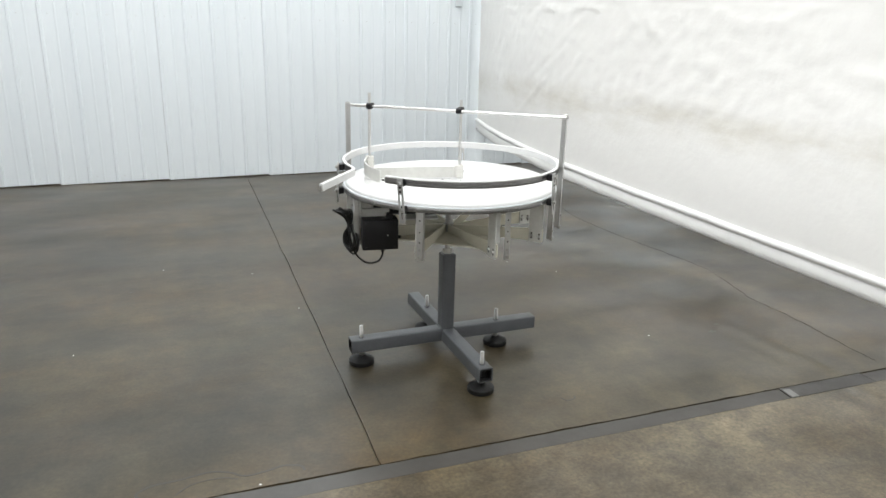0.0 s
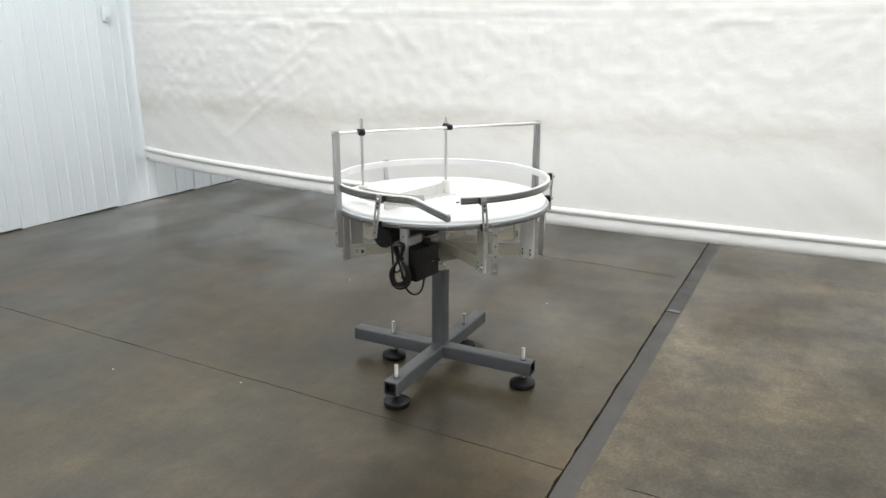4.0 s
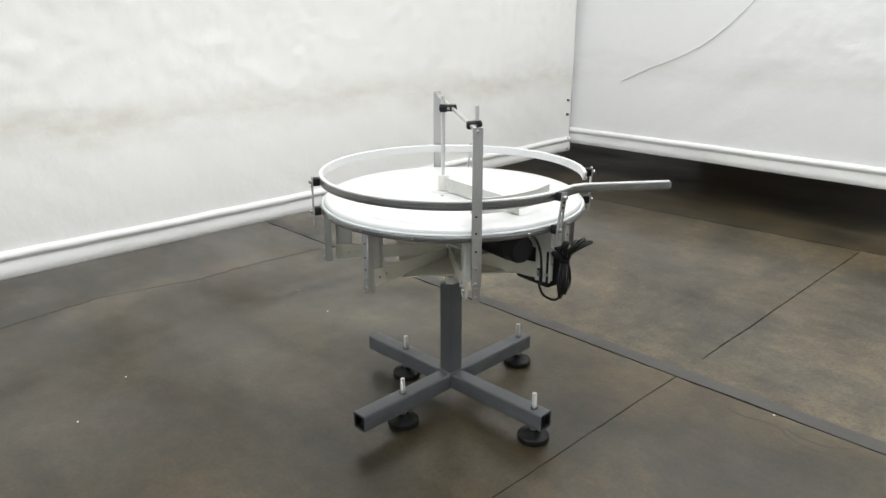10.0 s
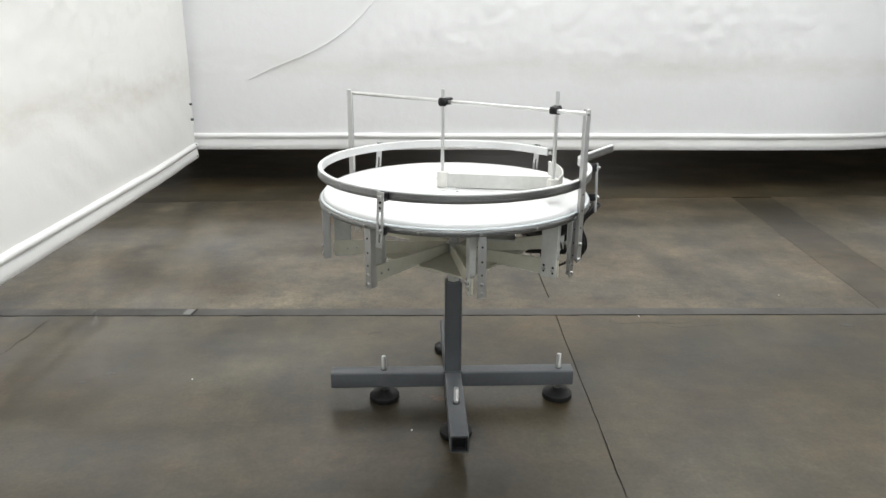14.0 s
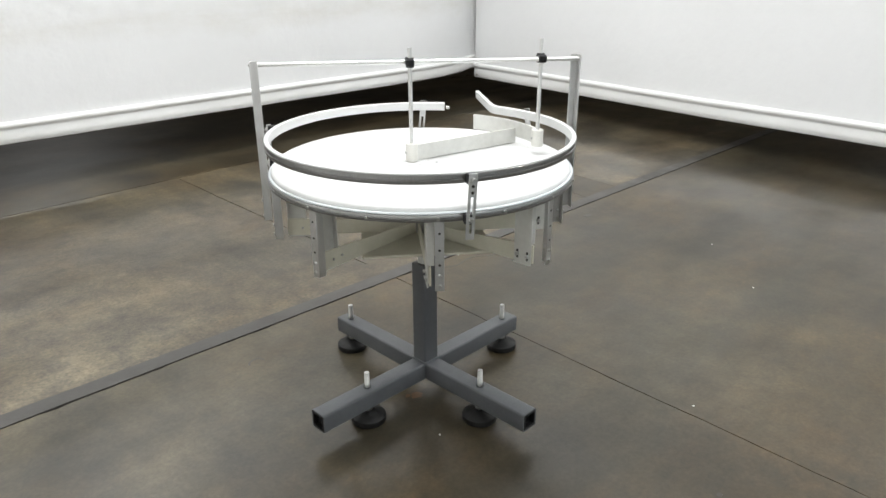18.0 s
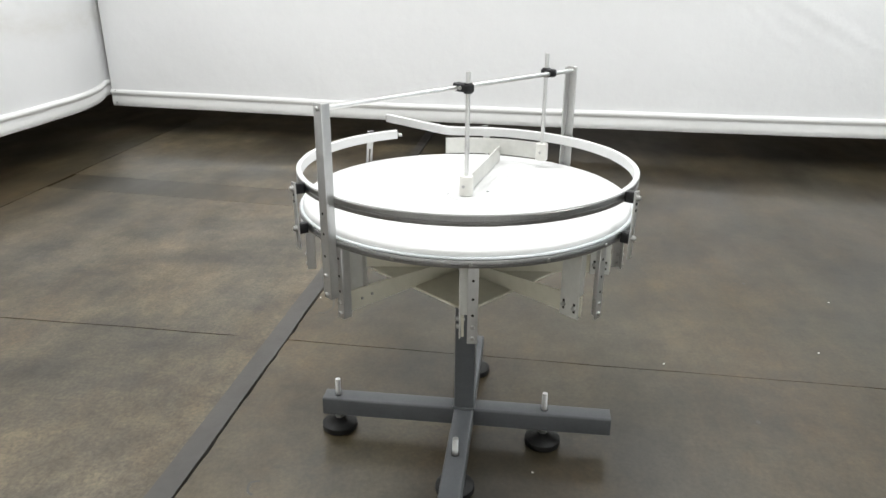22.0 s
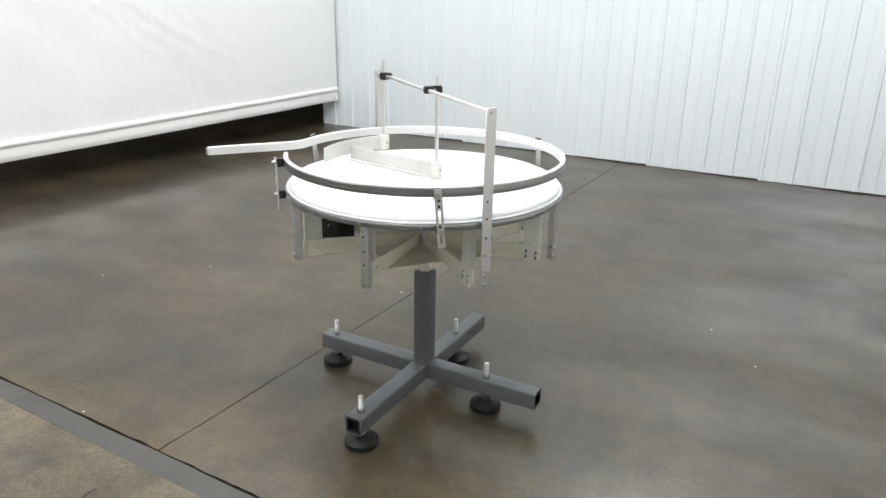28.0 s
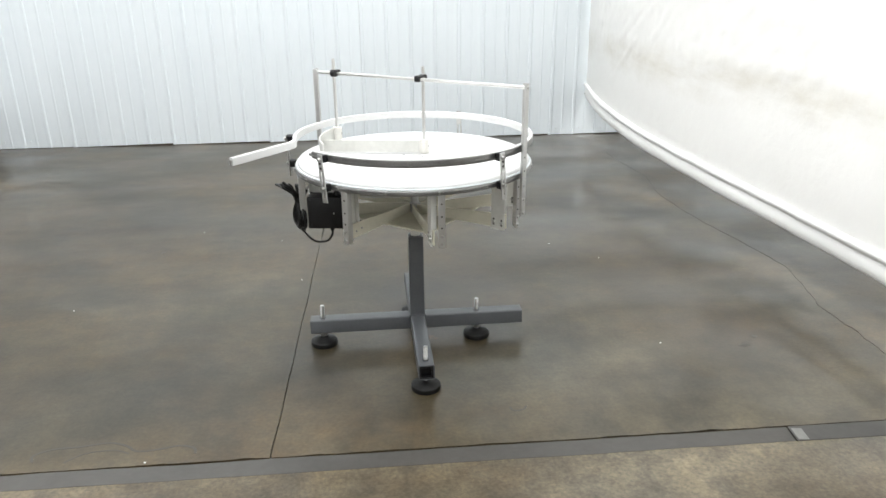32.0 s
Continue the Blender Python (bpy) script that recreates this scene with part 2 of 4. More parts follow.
M = {
    "slab": concrete("sealed_concrete", (0.0275, 0.0238, 0.0160), (0.0460, 0.0400, 0.0272), (0.080, 0.065, 0.0370), (0.40, 0.72), 1.0, 0.20),
    "worn": concrete("worn_concrete", (0.038, 0.0332, 0.0242), (0.066, 0.0580, 0.0425), (0.138, 0.113, 0.070), (0.30, 0.62), 1.0, 0.36),
    "strip": material("joint_filler_grey", (0.044, 0.041, 0.037), (0.062, 0.058, 0.053), rough=(0.3, 0.5), scales=(2.0, 30.0), bump=0.1),
    "stain": material("dark_floor_stain", (0.034, 0.030, 0.024), (0.044, 0.039, 0.031), rough=(0.29, 0.4), bump=0),
    "rust": material("rust_stain", (0.075, 0.036, 0.014), (0.10, 0.050, 0.018), rough=(0.3, 0.5), bump=0),
    # dirt in the joints; on the machine its dark stands for shade inside holes
    "gap": material("joint_dirt_hole_shade", (0.012, 0.011, 0.009), (0.03, 0.026, 0.02), rough=(0.8, 0.95), bump=0.3),
    "steel_plate": material("floor_plate_steel", (0.050, 0.048, 0.045), (0.070, 0.067, 0.063), rough=(0.3, 0.5), metal=0.2, bump=0.05),
    "bare_steel": material("scuffed_steel", (0.15, 0.15, 0.145), (0.21, 0.21, 0.20), rough=(0.3, 0.5), metal=0.2, bump=0.05),
    "debris": material("paint_chip", (0.6, 0.6, 0.58), (0.75, 0.75, 0.72), bump=0),
    "curtain_e": curtain_material("vinyl_white_warm", (0.80, 0.795, 0.775), 0.74, 1.04, 0.50),
    "curtain_s": curtain_material("vinyl_white", (0.79, 0.795, 0.80), 0.86, 1.12, 0.30),
    "curtain_w": curtain_material("vinyl_white_clean", (0.80, 0.805, 0.81), 1.9, 2.1, 0.1),
    "hem": material("hem_vinyl", (0.78, 0.78, 0.77), (0.82, 0.82, 0.81), rough=(0.35, 0.5), scales=(2.0, 25.0), bump=0.15, bump_scale=30.0),
    "cladding": material("painted_steel_white", (0.70, 0.755, 0.79), (0.745, 0.795, 0.825), rough=(0.34, 0.48), scales=(0.9, 18.0), bump=0.06, bump_scale=25.0, stretch=(3, 3, 0.5), random_tone=0.012),
    "screw_white": material("painted_screw", (0.55, 0.58, 0.6), (0.62, 0.65, 0.66), bump=0),
    "dark_hall": material("dark_hall_wall", (0.085, 0.075, 0.06), (0.13, 0.11, 0.085), rough=(0.7, 0.9), bump=0.1),
    "ceiling": material("ceiling_white", (0.68, 0.69, 0.69), (0.74, 0.74, 0.74), rough=(0.7, 0.9), bump=0.1),
    "grey_paint": material("grey_enamel", (0.074, 0.079, 0.086), (0.098, 0.104, 0.111), rough=(0.30, 0.44), scales=(6.0, 90.0), bump=0.12, bump_scale=140.0),
    "black_plastic": material("black_plastic", (0.005, 0.005, 0.006), (0.010, 0.010, 0.011), rough=(0.36, 0.5), spec=0.32, scales=(20.0, 200.0), bump=0.05, bump_scale=200.0),
    "black_paint": material("black_enamel", (0.007, 0.008, 0.011), (0.013, 0.014, 0.018), rough=(0.32, 0.44), spec=0.36, scales=(12.0, 120.0), bump=0.06, bump_scale=150.0),
    "rubber": material("black_rubber", (0.006, 0.006, 0.0063), (0.012, 0.012, 0.012), rough=(0.40, 0.6), spec=0.32, scales=(30.0, 200.0), bump=0.2, bump_scale=160.0),
    "aluminium": material("mill_aluminium", (0.46, 0.46, 0.455), (0.57, 0.57, 0.565), rough=(0.28, 0.42), metal=0.85, scales=(8.0, 120.0), bump=0.06, bump_scale=220.0, stretch=(1, 1, 0.3)),
    "aluminium_dull": material("aged_aluminium", (0.55, 0.55, 0.52), (0.67, 0.67, 0.64), rough=(0.42, 0.6), metal=0.25, scales=(6.0, 60.0), bump=0.08, bump_scale=120.0),
    "cream": material("cream_primer", (0.58, 0.56, 0.46), (0.68, 0.655, 0.55), rough=(0.45, 0.65), scales=(7.0, 50.0), bump=0.1, bump_scale=90.0),
    "stainless": material("stainless_steel", (0.62, 0.62, 0.61), (0.75, 0.75, 0.74), rough=(0.285, 0.36), metal=0.9, scales=(10.0, 150.0), bump=0.02, stretch=(1, 1, 0.2)),
    "rim_steel": material("rolled_steel_profile", (0.25, 0.25, 0.25), (0.34, 0.34, 0.335), rough=(0.29, 0.38), metal=0.95, scales=(10.0, 150.0), bump=0.02, stretch=(1, 1, 0.2)),
    "zinc": material("zinc_plated", (0.38, 0.38, 0.37), (0.52, 0.52, 0.51), rough=(0.28, 0.42), metal=1.0, scales=(30.0, 200.0), bump=0.05),
    "uhmw": material("white_polyethylene", (0.615, 0.620, 0.618), (0.665, 0.670, 0.666), rough=(0.32, 0.46), scales=(4.0, 60.0), bump=0.03, bump_scale=80.0),
    "uhmw_grey": material("polyethylene_edge", (0.60, 0.64, 0.66), (0.68, 0.71, 0.73), rough=(0.35, 0.5), scales=(10.0, 80.0), bump=0.03),
    "collar": material("collar_plastic", (0.62, 0.61, 0.57), (0.72, 0.71, 0.67), rough=(0.4, 0.55), scales=(10.0, 90.0), bump=0.04),
    "label": material("paper_label", (0.72, 0.72, 0.70), (0.78, 0.78, 0.76), bump=0),
    "ink": material("label_ink", (0.03, 0.03, 0.03), (0.05, 0.05, 0.05), bump=0),
    "lamp_amber": material("indicator_lens", (0.45, 0.12, 0.02), (0.5, 0.15, 0.03), rough=(0.2, 0.3), bump=0),
}


# ---- mesh helpers ----
def finish(ob_mesh, bm, mat, smooth=40):
    bmesh.ops.recalc_face_normals(bm, faces=bm.faces)
    bm.to_mesh(ob_mesh)
    bm.free()
    ob_mesh.materials.append(M[mat])
    if smooth:
        ob_mesh.polygons.foreach_set("use_smooth", [True] * len(ob_mesh.polygons))
        ob_mesh.set_sharp_from_angle(angle=radians(smooth))


def part(name, bm, mat, parent=None, label="", smooth=40):
    me = bpy.data.meshes.new(name)
    finish(me, bm, mat, smooth)
    ob = new(name, me)
    if parent is not None:
        ob.parent = parent
    return tagged(ob, label)


def box(bm, c, size, rot=None, bevel=0.0, seg=2):
    m = Matrix.Translation(c) @ (rot.to_4x4() if rot else Matrix.Identity(4)) @ Matrix.Diagonal((*size, 1))
    got = bmesh.ops.create_cube(bm, size=1.0, matrix=m)["verts"]
    if bevel:
        edges = list({e for v in got for e in v.link_edges})
        bmesh.ops.bevel(bm, geom=edges, offset=bevel, segments=seg, affect="EDGES", profile=0.5)
    return got


def cyl(bm, p0, p1, r0, r1=None, seg=20, caps=True):
    p0, p1 = Vector(p0), Vector(p1)
    d = p1 - p0
    m = Matrix.Translation((p0 + p1) / 2) @ d.to_track_quat("Z", "Y").to_matrix().to_4x4()
    return bmesh.ops.create_cone(bm, cap_ends=caps, segments=seg, radius1=r0, radius2=r0 if r1 is None else r1, depth=d.length, matrix=m)["verts"]


def tube(bm, pts, r, seg=10):
    """A round cable or bar along points."""
    pts = [Vector(p) for p in pts]
    rings, up = [], None
    for i, p in enumerate(pts):
        d = (pts[min(i + 1, len(pts) - 1)] - pts[max(i - 1, 0)]).normalized()
        if up is None:
            up = d.orthogonal().normalized()
        up = (up - d * up.dot(d)).normalized()
        side = d.cross(up)
        rings.append([bm.verts.new(p + r * (math.cos(a) * up + math.sin(a) * side)) for a in (2 * math.pi * k / seg for k in range(seg))])
    for a, b in zip(rings, rings[1:]):
        for k in range(seg):
            bm.faces.new((a[k], a[(k + 1) % seg], b[(k + 1) % seg], b[k]))
    bm.faces.new(rings[0][::-1])
    bm.faces.new(rings[-1])


def rail(bm, pts, profile):
    """Sweeps a closed profile of (outward, z) along a flat path of (x, y); outward is to the right of the way."""
    rings = []
    for i, p in enumerate(pts):
        a, b = Vector(pts[max(i - 1, 0)]), Vector(pts[min(i + 1, len(pts) - 1)])
        d = (b - a).normalized()
        o = Vector((d.y, -d.x))
        rings.append([bm.verts.new((p[0] + o.x * u, p[1] + o.y * u, z)) for u, z in profile])
    k = len(profile)
    for a, b in zip(rings, rings[1:]):
        for j in range(k):
            bm.faces.new((a[j], a[(j + 1) % k], b[(j + 1) % k], b[j]))
    bm.faces.new(rings[0])
    bm.faces.new(rings[-1][::-1])


def lathe(bm, profile, seg=128, c=(0, 0)):
    """A closed profile of (radius, z) turned about a vertical axis."""
    rings = []
    for k in range(seg):
        a = 2 * math.pi * k / seg
        rings.append([bm.verts.new((c[0] + r * math.cos(a), c[1] + r * math.sin(a), z)) for r, z in profile])
    n = len(profile)
    for k in range(seg):
        a, b = rings[k], rings[(k + 1) % seg]
        for j in range(n):
            bm.faces.new((a[j], b[j], b[(j + 1) % n], a[(j + 1) % n]))


def disc_solid(bm, profile, seg=128, c=(0, 0)):
    """An open profile of (radius, z) from rim bottom to rim top, closed by flat caps."""
    rings = [[bm.verts.new((c[0] + r * math.cos(2 * math.pi * k / seg), c[1] + r * math.sin(2 * math.pi * k / seg), z)) for k in range(seg)] for r, z in profile]
    for a, b in zip(rings, rings[1:]):
        for k in range(seg):
            bm.faces.new((a[k], a[(k + 1) % seg], b[(k + 1) % seg], b[k]))
    bm.faces.new(rings[0][::-1])
    bm.faces.new(rings[-1])


def rounded_square(w, r, n=4):
    h = w / 2 - r
    out = []
    for q, (sx, sy) in enumerate(((1, 1), (-1, 1), (-1, -1), (1, -1))):
        for k in range(n + 1):
            a = math.pi / 2 * (q + k / n)
            out.append((sx * h + r * math.cos(a), sy * h + r * math.sin(a)))
    return out


def square_tube(bm, p0, p1, w, wall=0.004, r=0.007, up=(0, 0, 1)):
    """A hollow square tube between two points."""
    p0, p1, up = Vector(p0), Vector(p1), Vector(up)
    d = (p1 - p0).normalized()
    side = d.cross(up).normalized()
    up = side.cross(d)
    loops = []
    for p, ww, rr in ((p0, w, r), (p1, w, r), (p1, w - 2 * wall, r * 0.6), (p0, w - 2 * wall, r * 0.6)):
        loops.append([bm.verts.new(p + side * u + up * v) for u, v in rounded_square(ww, rr)])
    k = len(loops[0])
    for a, b in zip(loops, loops[1:] + loops[:1]):
        for j in range(k):
            bm.faces.new((a[j], a[(j + 1) % k], b[(j + 1) % k], b[j]))


def hex_nut(bm, p0, p1, r):
    return cyl(bm, p0, p1, r, seg=6)


def bolt(name, parent, p0, p1, r0, r1=None, mat="zinc", seg=10, label=""):
    bm = bmesh.new()
    cyl(bm, p0, p1, r0, r1, seg)
    return part(name, bm, mat, parent, label)


def block(name, parent, c, size, mat, rot=None, bevel=0.001, label=""):
    bm = bmesh.new()
    box(bm, c, size, rot, bevel, 1 if bevel < 0.002 else 2)
    return part(name, bm, mat, parent, label)


def thing(name, label, category, group="", kind="", at=(0, 0, 0)):
    ob = new(name)
    ob.location = at
    ob.empty_display_size = 0.1
    return tagged(ob, label, category, group, kind)


def wander(x, amp, seed):
    return amp * (noise.noise((x * 3.1, seed, 0.0)) + 0.5 * noise.noise((x * 14.0, seed, 4.0)))


# ---- floor ----
def strip_edge(x):
    return -0.764 - 0.0195 * x - 0.0005 * max(-5.0, min(5.0, x)) ** 2


def crack_a(y):
    y = min(y, 6.0)
    return -0.5105 + 0.0301 * y - 0.0012 * y * y


def crack_b(y):
    return -0.541 + 0.020 * (y + 0.90)


def gap_a(y):
    """Half the width of the saw cut, tighter in places."""
    return 0.0010 + 0.0017 * max(0.0, 0.55 + noise.noise((y * 3.7, 61.0, 0.0)) + 0.6 * noise.noise((y * 15.0, 62.0, 0.0)))


def gap_b(y):
    """The joint is filled for its last hand's width before the strip."""
    return 0.003 * max(0.0, min(1.0, (-0.97 - y) / 0.03))


def crumbs(x):
    """Crumbled concrete along the strip's edge."""
    c = noise.noise((x * 9.0, 31.0, 0.0)) + 0.7 * noise.noise((x * 27.0, 32.0, 0.0))
    return wander(x, 0.0035, 1.0) + 0.009 * max(0.0, c - 0.05)


def south_joint(x):
    return -3.0 + 0.02 * x


FLOOR_X0, FLOOR_X1, FLOOR_Y0, FLOOR_Y1 = -13.0, 11.0, -13.0, 9.0
floor_bm = bmesh.new()
box(floor_bm, (-1.0, -2.0, -0.060), (24.4, 22.4, 0.08))
floor = tagged(part("floor", floor_bm, "gap", smooth=0), "sealed grey-brown concrete floor with saw-cut joints", "floor", kind="structure")


def steps(a, b, n):
    return [a + (b - a) * k / n for k in range(n + 1)]


def slab(name, outline, mat, label="", top=0.0):
    """A floor slab from its outline, with a small worn chamfer at the edge."""
    bm = bmesh.new()
    up = [bm.verts.new((x, y, top)) for x, y in outline]
    dn = [bm.verts.new((x, y, -0.02)) for x, y in outline]
    bm.faces.new(up)
    k = len(outline)
    for j in range(k):
        bm.faces.new((up[j], dn[j], dn[(j + 1) % k], up[(j + 1) % k]))
    bmesh.ops.triangulate(bm, faces=[f for f in bm.faces if len(f.verts) > 4])
    return part(name, bm, mat, floor, label, smooth=0)


def xs(a, b):
    return steps(a, b, max(2, int(abs(b - a) / 0.035))) if abs(b - a) < 8 else [a] + steps(max(a, -5.0) if a < b else min(a, 3.5), min(b, 3.5) if a < b else max(b, -5.0), 240) + [b]


edge = [(x, strip_edge(x) + crumbs(x)) for x in xs(FLOOR_X0, crack_a(-0.755) - 0.003)]
side = [(crack_a(y) - gap_a(y) + wander(y, 0.006, 2.0), y) for y in steps(-0.748, 4.4, 150)]
slab("slab", edge + side + [(crack_a(9.0), FLOOR_Y1), (FLOOR_X0, FLOOR_Y1)], "slab")
edge = [(x, strip_edge(x) + crumbs(x)) for x in xs(crack_a(-0.755) + 0.004, FLOOR_X1)]
side = [(crack_a(y) + gap_a(y) + wander(y, 0.006, 2.0), y) for y in steps(4.4, -0.742, 150)]
slab("slab", edge + [(FLOOR_X1, FLOOR_Y1), (crack_a(9.0), FLOOR_Y1)] + side, "slab")


def strip_out(x):
    return strip_edge(x) - 0.082


band_a, band_b = -2.165, -2.480


def band_line(x0, y):
    return x0 + 0.10 * (y + 0.95)


north = [(x, strip_out(x) - 0.002 + wander(x, 0.002, 5.0)) for x in xs(FLOOR_X1, crack_b(-0.86) + 0.002)]
west = [(crack_b(y) + gap_b(y) + wander(y, 0.004, 6.0), y) for y in steps(-0.84, -2.985, 70)]
south = [(x, south_joint(x) + 0.004 + wander(x, 0.003, 7.0)) for x in xs(crack_b(-2.985), FLOOR_X1)]
slab("slab", north + west + south, "worn")
north = [(x, strip_out(x) - 0.002 + wander(x, 0.002, 5.0)) for x in steps(crack_b(-0.86) - 0.003, band_line(band_a, -0.8) + 0.001, 40)]
west = [(band_line(band_a, y) + 0.001 + wander(y, 0.003, 8.0), y) for y in steps(-0.82, -3.025, 60)]
south = [(x, south_joint(x) + 0.004 + wander(x, 0.003, 7.0)) for x in steps(band_line(band_a, -3.035), crack_b(-2.985), 30)]
east = [(crack_b(y) - gap_b(y) + wander(y, 0.004, 6.0), y) for y in steps(-2.985, -0.84, 70)]
slab("slab", north + west + south + east, "worn")
slab("slab", [(band_line(band_a, y) - 0.001 + wander(y, 0.003, 8.0), y) for y in steps(-3.025, -0.796, 60)] + [(band_line(band_b, y) + 0.001 + wander(y, 0.003, 9.0), y) for y in steps(-0.790, -3.025, 60)], "slab")
north = [(x, strip_out(x) - 0.002 + wander(x, 0.002, 5.0)) for x in xs(band_line(band_b, -0.8) - 0.001, FLOOR_X0)]
south = [(x, south_joint(x) + 0.004 + wander(x, 0.003, 7.0)) for x in xs(FLOOR_X0, band_line(band_b, -3.025))]
east = [(band_line(band_b, y) - 0.001 + wander(y, 0.003, 9.0), y) for y in steps(-3.025, -0.81, 60)]
slab("slab", north + south + east, "worn")
north = [(x, south_joint(x) - 0.004 + wander(x, 0.003, 7.0)) for x in xs(FLOOR_X1, FLOOR_X0)]
slab("slab", north + [(FLOOR_X0, FLOOR_Y0), (FLOOR_X1, FLOOR_Y0)], "slab")

up = [(x, strip_edge(x) - 0.0085 + wander(x, 0.004, 3.0)) for x in xs(1.197, FLOOR_X0)]
dn = [(x, strip_out(x) - 0.003 + wander(x, 0.004, 4.0)) for x in xs(FLOOR_X0, 1.187)]
slab("joint_strip", up + dn, "strip", "smooth grey filler strip in the floor joint", top=0.0006)
up = [(x, strip_edge(x) - 0.006) for x in steps(1.66, 1.203, 14)]
dn = [(x, strip_out(x) - 0.004) for x in steps(1.193, 1.66, 14)]
plate = slab("joint_plate", up + dn, "steel_plate", "worn steel cover plate in the floor joint", top=0.0015)
plate_end = bmesh.new()
box(plate_end, (1.222, strip_edge(1.222) - 0.050, 0.0016), (0.036, 0.062, 0.0012), Euler((0, 0, -0.12)).to_matrix(), 0.0004, 1)
part("plate_end", plate_end, "bare_steel", plate, "scuffed bright end of the plate", smooth=0)
up = [(x, strip_edge(x) - 0.0085 + wander(x, 0.004, 3.0)) for x in xs(FLOOR_X1, 1.664)]
dn = [(x, strip_out(x) - 0.003 + wander(x, 0.004, 4.0)) for x in xs(1.664, FLOOR_X1)]
slab("joint_strip", up + dn, "strip", "smooth grey filler strip in the floor joint", top=0.0006)


def floor_crack(points, width):
    bm = bmesh.new()
    pts = []
    for (xa, ya), (xb, yb) in zip(points, points[1:]):
        for k in range(14):
            t = k / 14
            pts.append((xa + (xb - xa) * t + wander(ya + t + xa, 0.012, 11.0), ya + (yb - ya) * t + wander(xa + t + ya, 0.012, 12.0)))
    rail(bm, pts, [(-width / 2, 0.0012), (width / 2, 0.0012), (width / 2, -0.01), (-width / 2, -0.01)])
    return part("floor_crack", bm, "gap", floor, "hairline crack in the concrete", smooth=0)


floor_crack([(1.84, -0.74), (1.89, -0.20), (1.88, 0.06), (1.94, 0.30), (2.0, 0.56), (1.96, 0.90), (1.90, 1.30), (1.87, 1.60), (1.86, 1.95), (1.95, 2.40), (1.90, 3.30)], 0.0006)


def stain_line(points, width):
    """The dried outline of a spill: a thin dark line that keeps to the surface."""
    bm = bmesh.new()
    pts = []
    for i in range(len(points) - 1):
        p0, p1, p2, p3 = (Vector(points[max(0, min(len(points) - 1, i + j))]) for j in (-1, 0, 1, 2))
        for k in range(8):
            t = k / 8
            q = 0.5 * (2 * p1 + (p2 - p0) * t + (2 * p0 - 5 * p1 + 4 * p2 - p3) * t * t + (3 * p1 - p0 - 3 * p2 + p3) * t ** 3)
            pts.append((q.x + wander(q.x + q.y, 0.004, 51.0), q.y + wander(q.x - q.y, 0.004, 52.0)))
    rail(bm, pts, [(-width / 2, 0.0004), (width / 2, 0.0004), (width / 2, -0.005), (-width / 2, -0.005)])
    return part("floor_stain", bm, "stain", floor, "dried spill outline on the concrete", smooth=0)


stain_line([(-1.29, -0.690), (-1.30, -0.655), (-1.26, -0.628), (-1.18, -0.622), (-1.08, -0.612), (-1.02, -0.632), (-0.97, -0.668), (-0.90, -0.664), (-0.84, -0.652), (-0.79, -0.672), (-0.78, -0.705)], 0.009)
stain_line([(-1.19, -0.705), (-1.14, -0.664), (-1.05, -0.655), (-0.99, -0.680)], 0.006)
stain_line([(0.285, -0.560), (0.30, -0.585), (0.335, -0.578), (0.345, -0.560)], 0.007)


def stain_spot(x, y, rx, ry, mat):
    bm = bmesh.new()
    ring = []
    for k in range(28):
        a = 2 * math.pi * k / 28
        w = 1 + 0.45 * noise.noise((x * 9 + 1.7 * math.cos(a), y * 9 + 1.7 * math.sin(a), 3.0))
        ring.append(bm.verts.new((x + rx * w * math.cos(a), y + ry * w * math.sin(a), 0.0005)))
    low = [bm.verts.new((v.co.x, v.co.y, -0.004)) for v in ring]
    bm.faces.new(ring)
    for k in range(28):
        bm.faces.new((ring[k], low[k], low[(k + 1) % 28], ring[(k + 1) % 28]))
    return part("floor_stain", bm, mat, floor, "small stain on the concrete", smooth=0)


for sx, sy, rx, ry, mat in ((0.050, 0.008, 0.022, 0.016, "rust"), (0.075, -0.01, 0.010, 0.008, "rust"), (-1.875, -0.61, 0.030, 0.018, "stain"), (1.35, -0.226, 0.022, 0.014, "stain"), (1.43, -0.16, 0.014, 0.010, "stain"), (-2.06, 0.314, 0.014, 0.008, "stain"), (-0.2, 0.95, 0.010, 0.007, "stain"), (-1.35, 1.2, 0.012, 0.008, "stain")):
    stain_spot(sx, sy, rx, ry, mat)

chips = bmesh.new()
for cx, cy in ((-0.54, 0.703), (-0.702, 1.312), (-1.573, 0.466), (-1.94, 0.10), (1.055, 0.805), (1.01, -0.168), (-0.93, -0.734), (-1.185, 1.523), (0.15, 0.216), (0.844, 1.065), (-1.734, -0.983)):
    box(chips, (cx, cy, 0.0015), (0.008, 0.006, 0.003), Euler((0, 0, cx * 7)).to_matrix(), 0.0015, 1)
tagged(part("paint_chips", chips, "debris"), "small white paint chips scattered on the concrete", "debris", kind="stuff")


# ---- metal wall ----
def wall_y(x):
    return 4.081 - 0.0166 * x


metal_wall = thing("wall_north", "white ribbed steel cladding wall", "wall", kind="structure")
back = bmesh.new()
box(back, (1.16, wall_y(1.16) + 0.068, 2.2), (9.66, 0.10, 4.6), Euler((0, 0, math.atan(-0.0166))).to_matrix())
part("wall_core", back, "dark_hall", metal_wall, "dark wall frame behind the cladding", smooth=0)

RIB = 0.2235


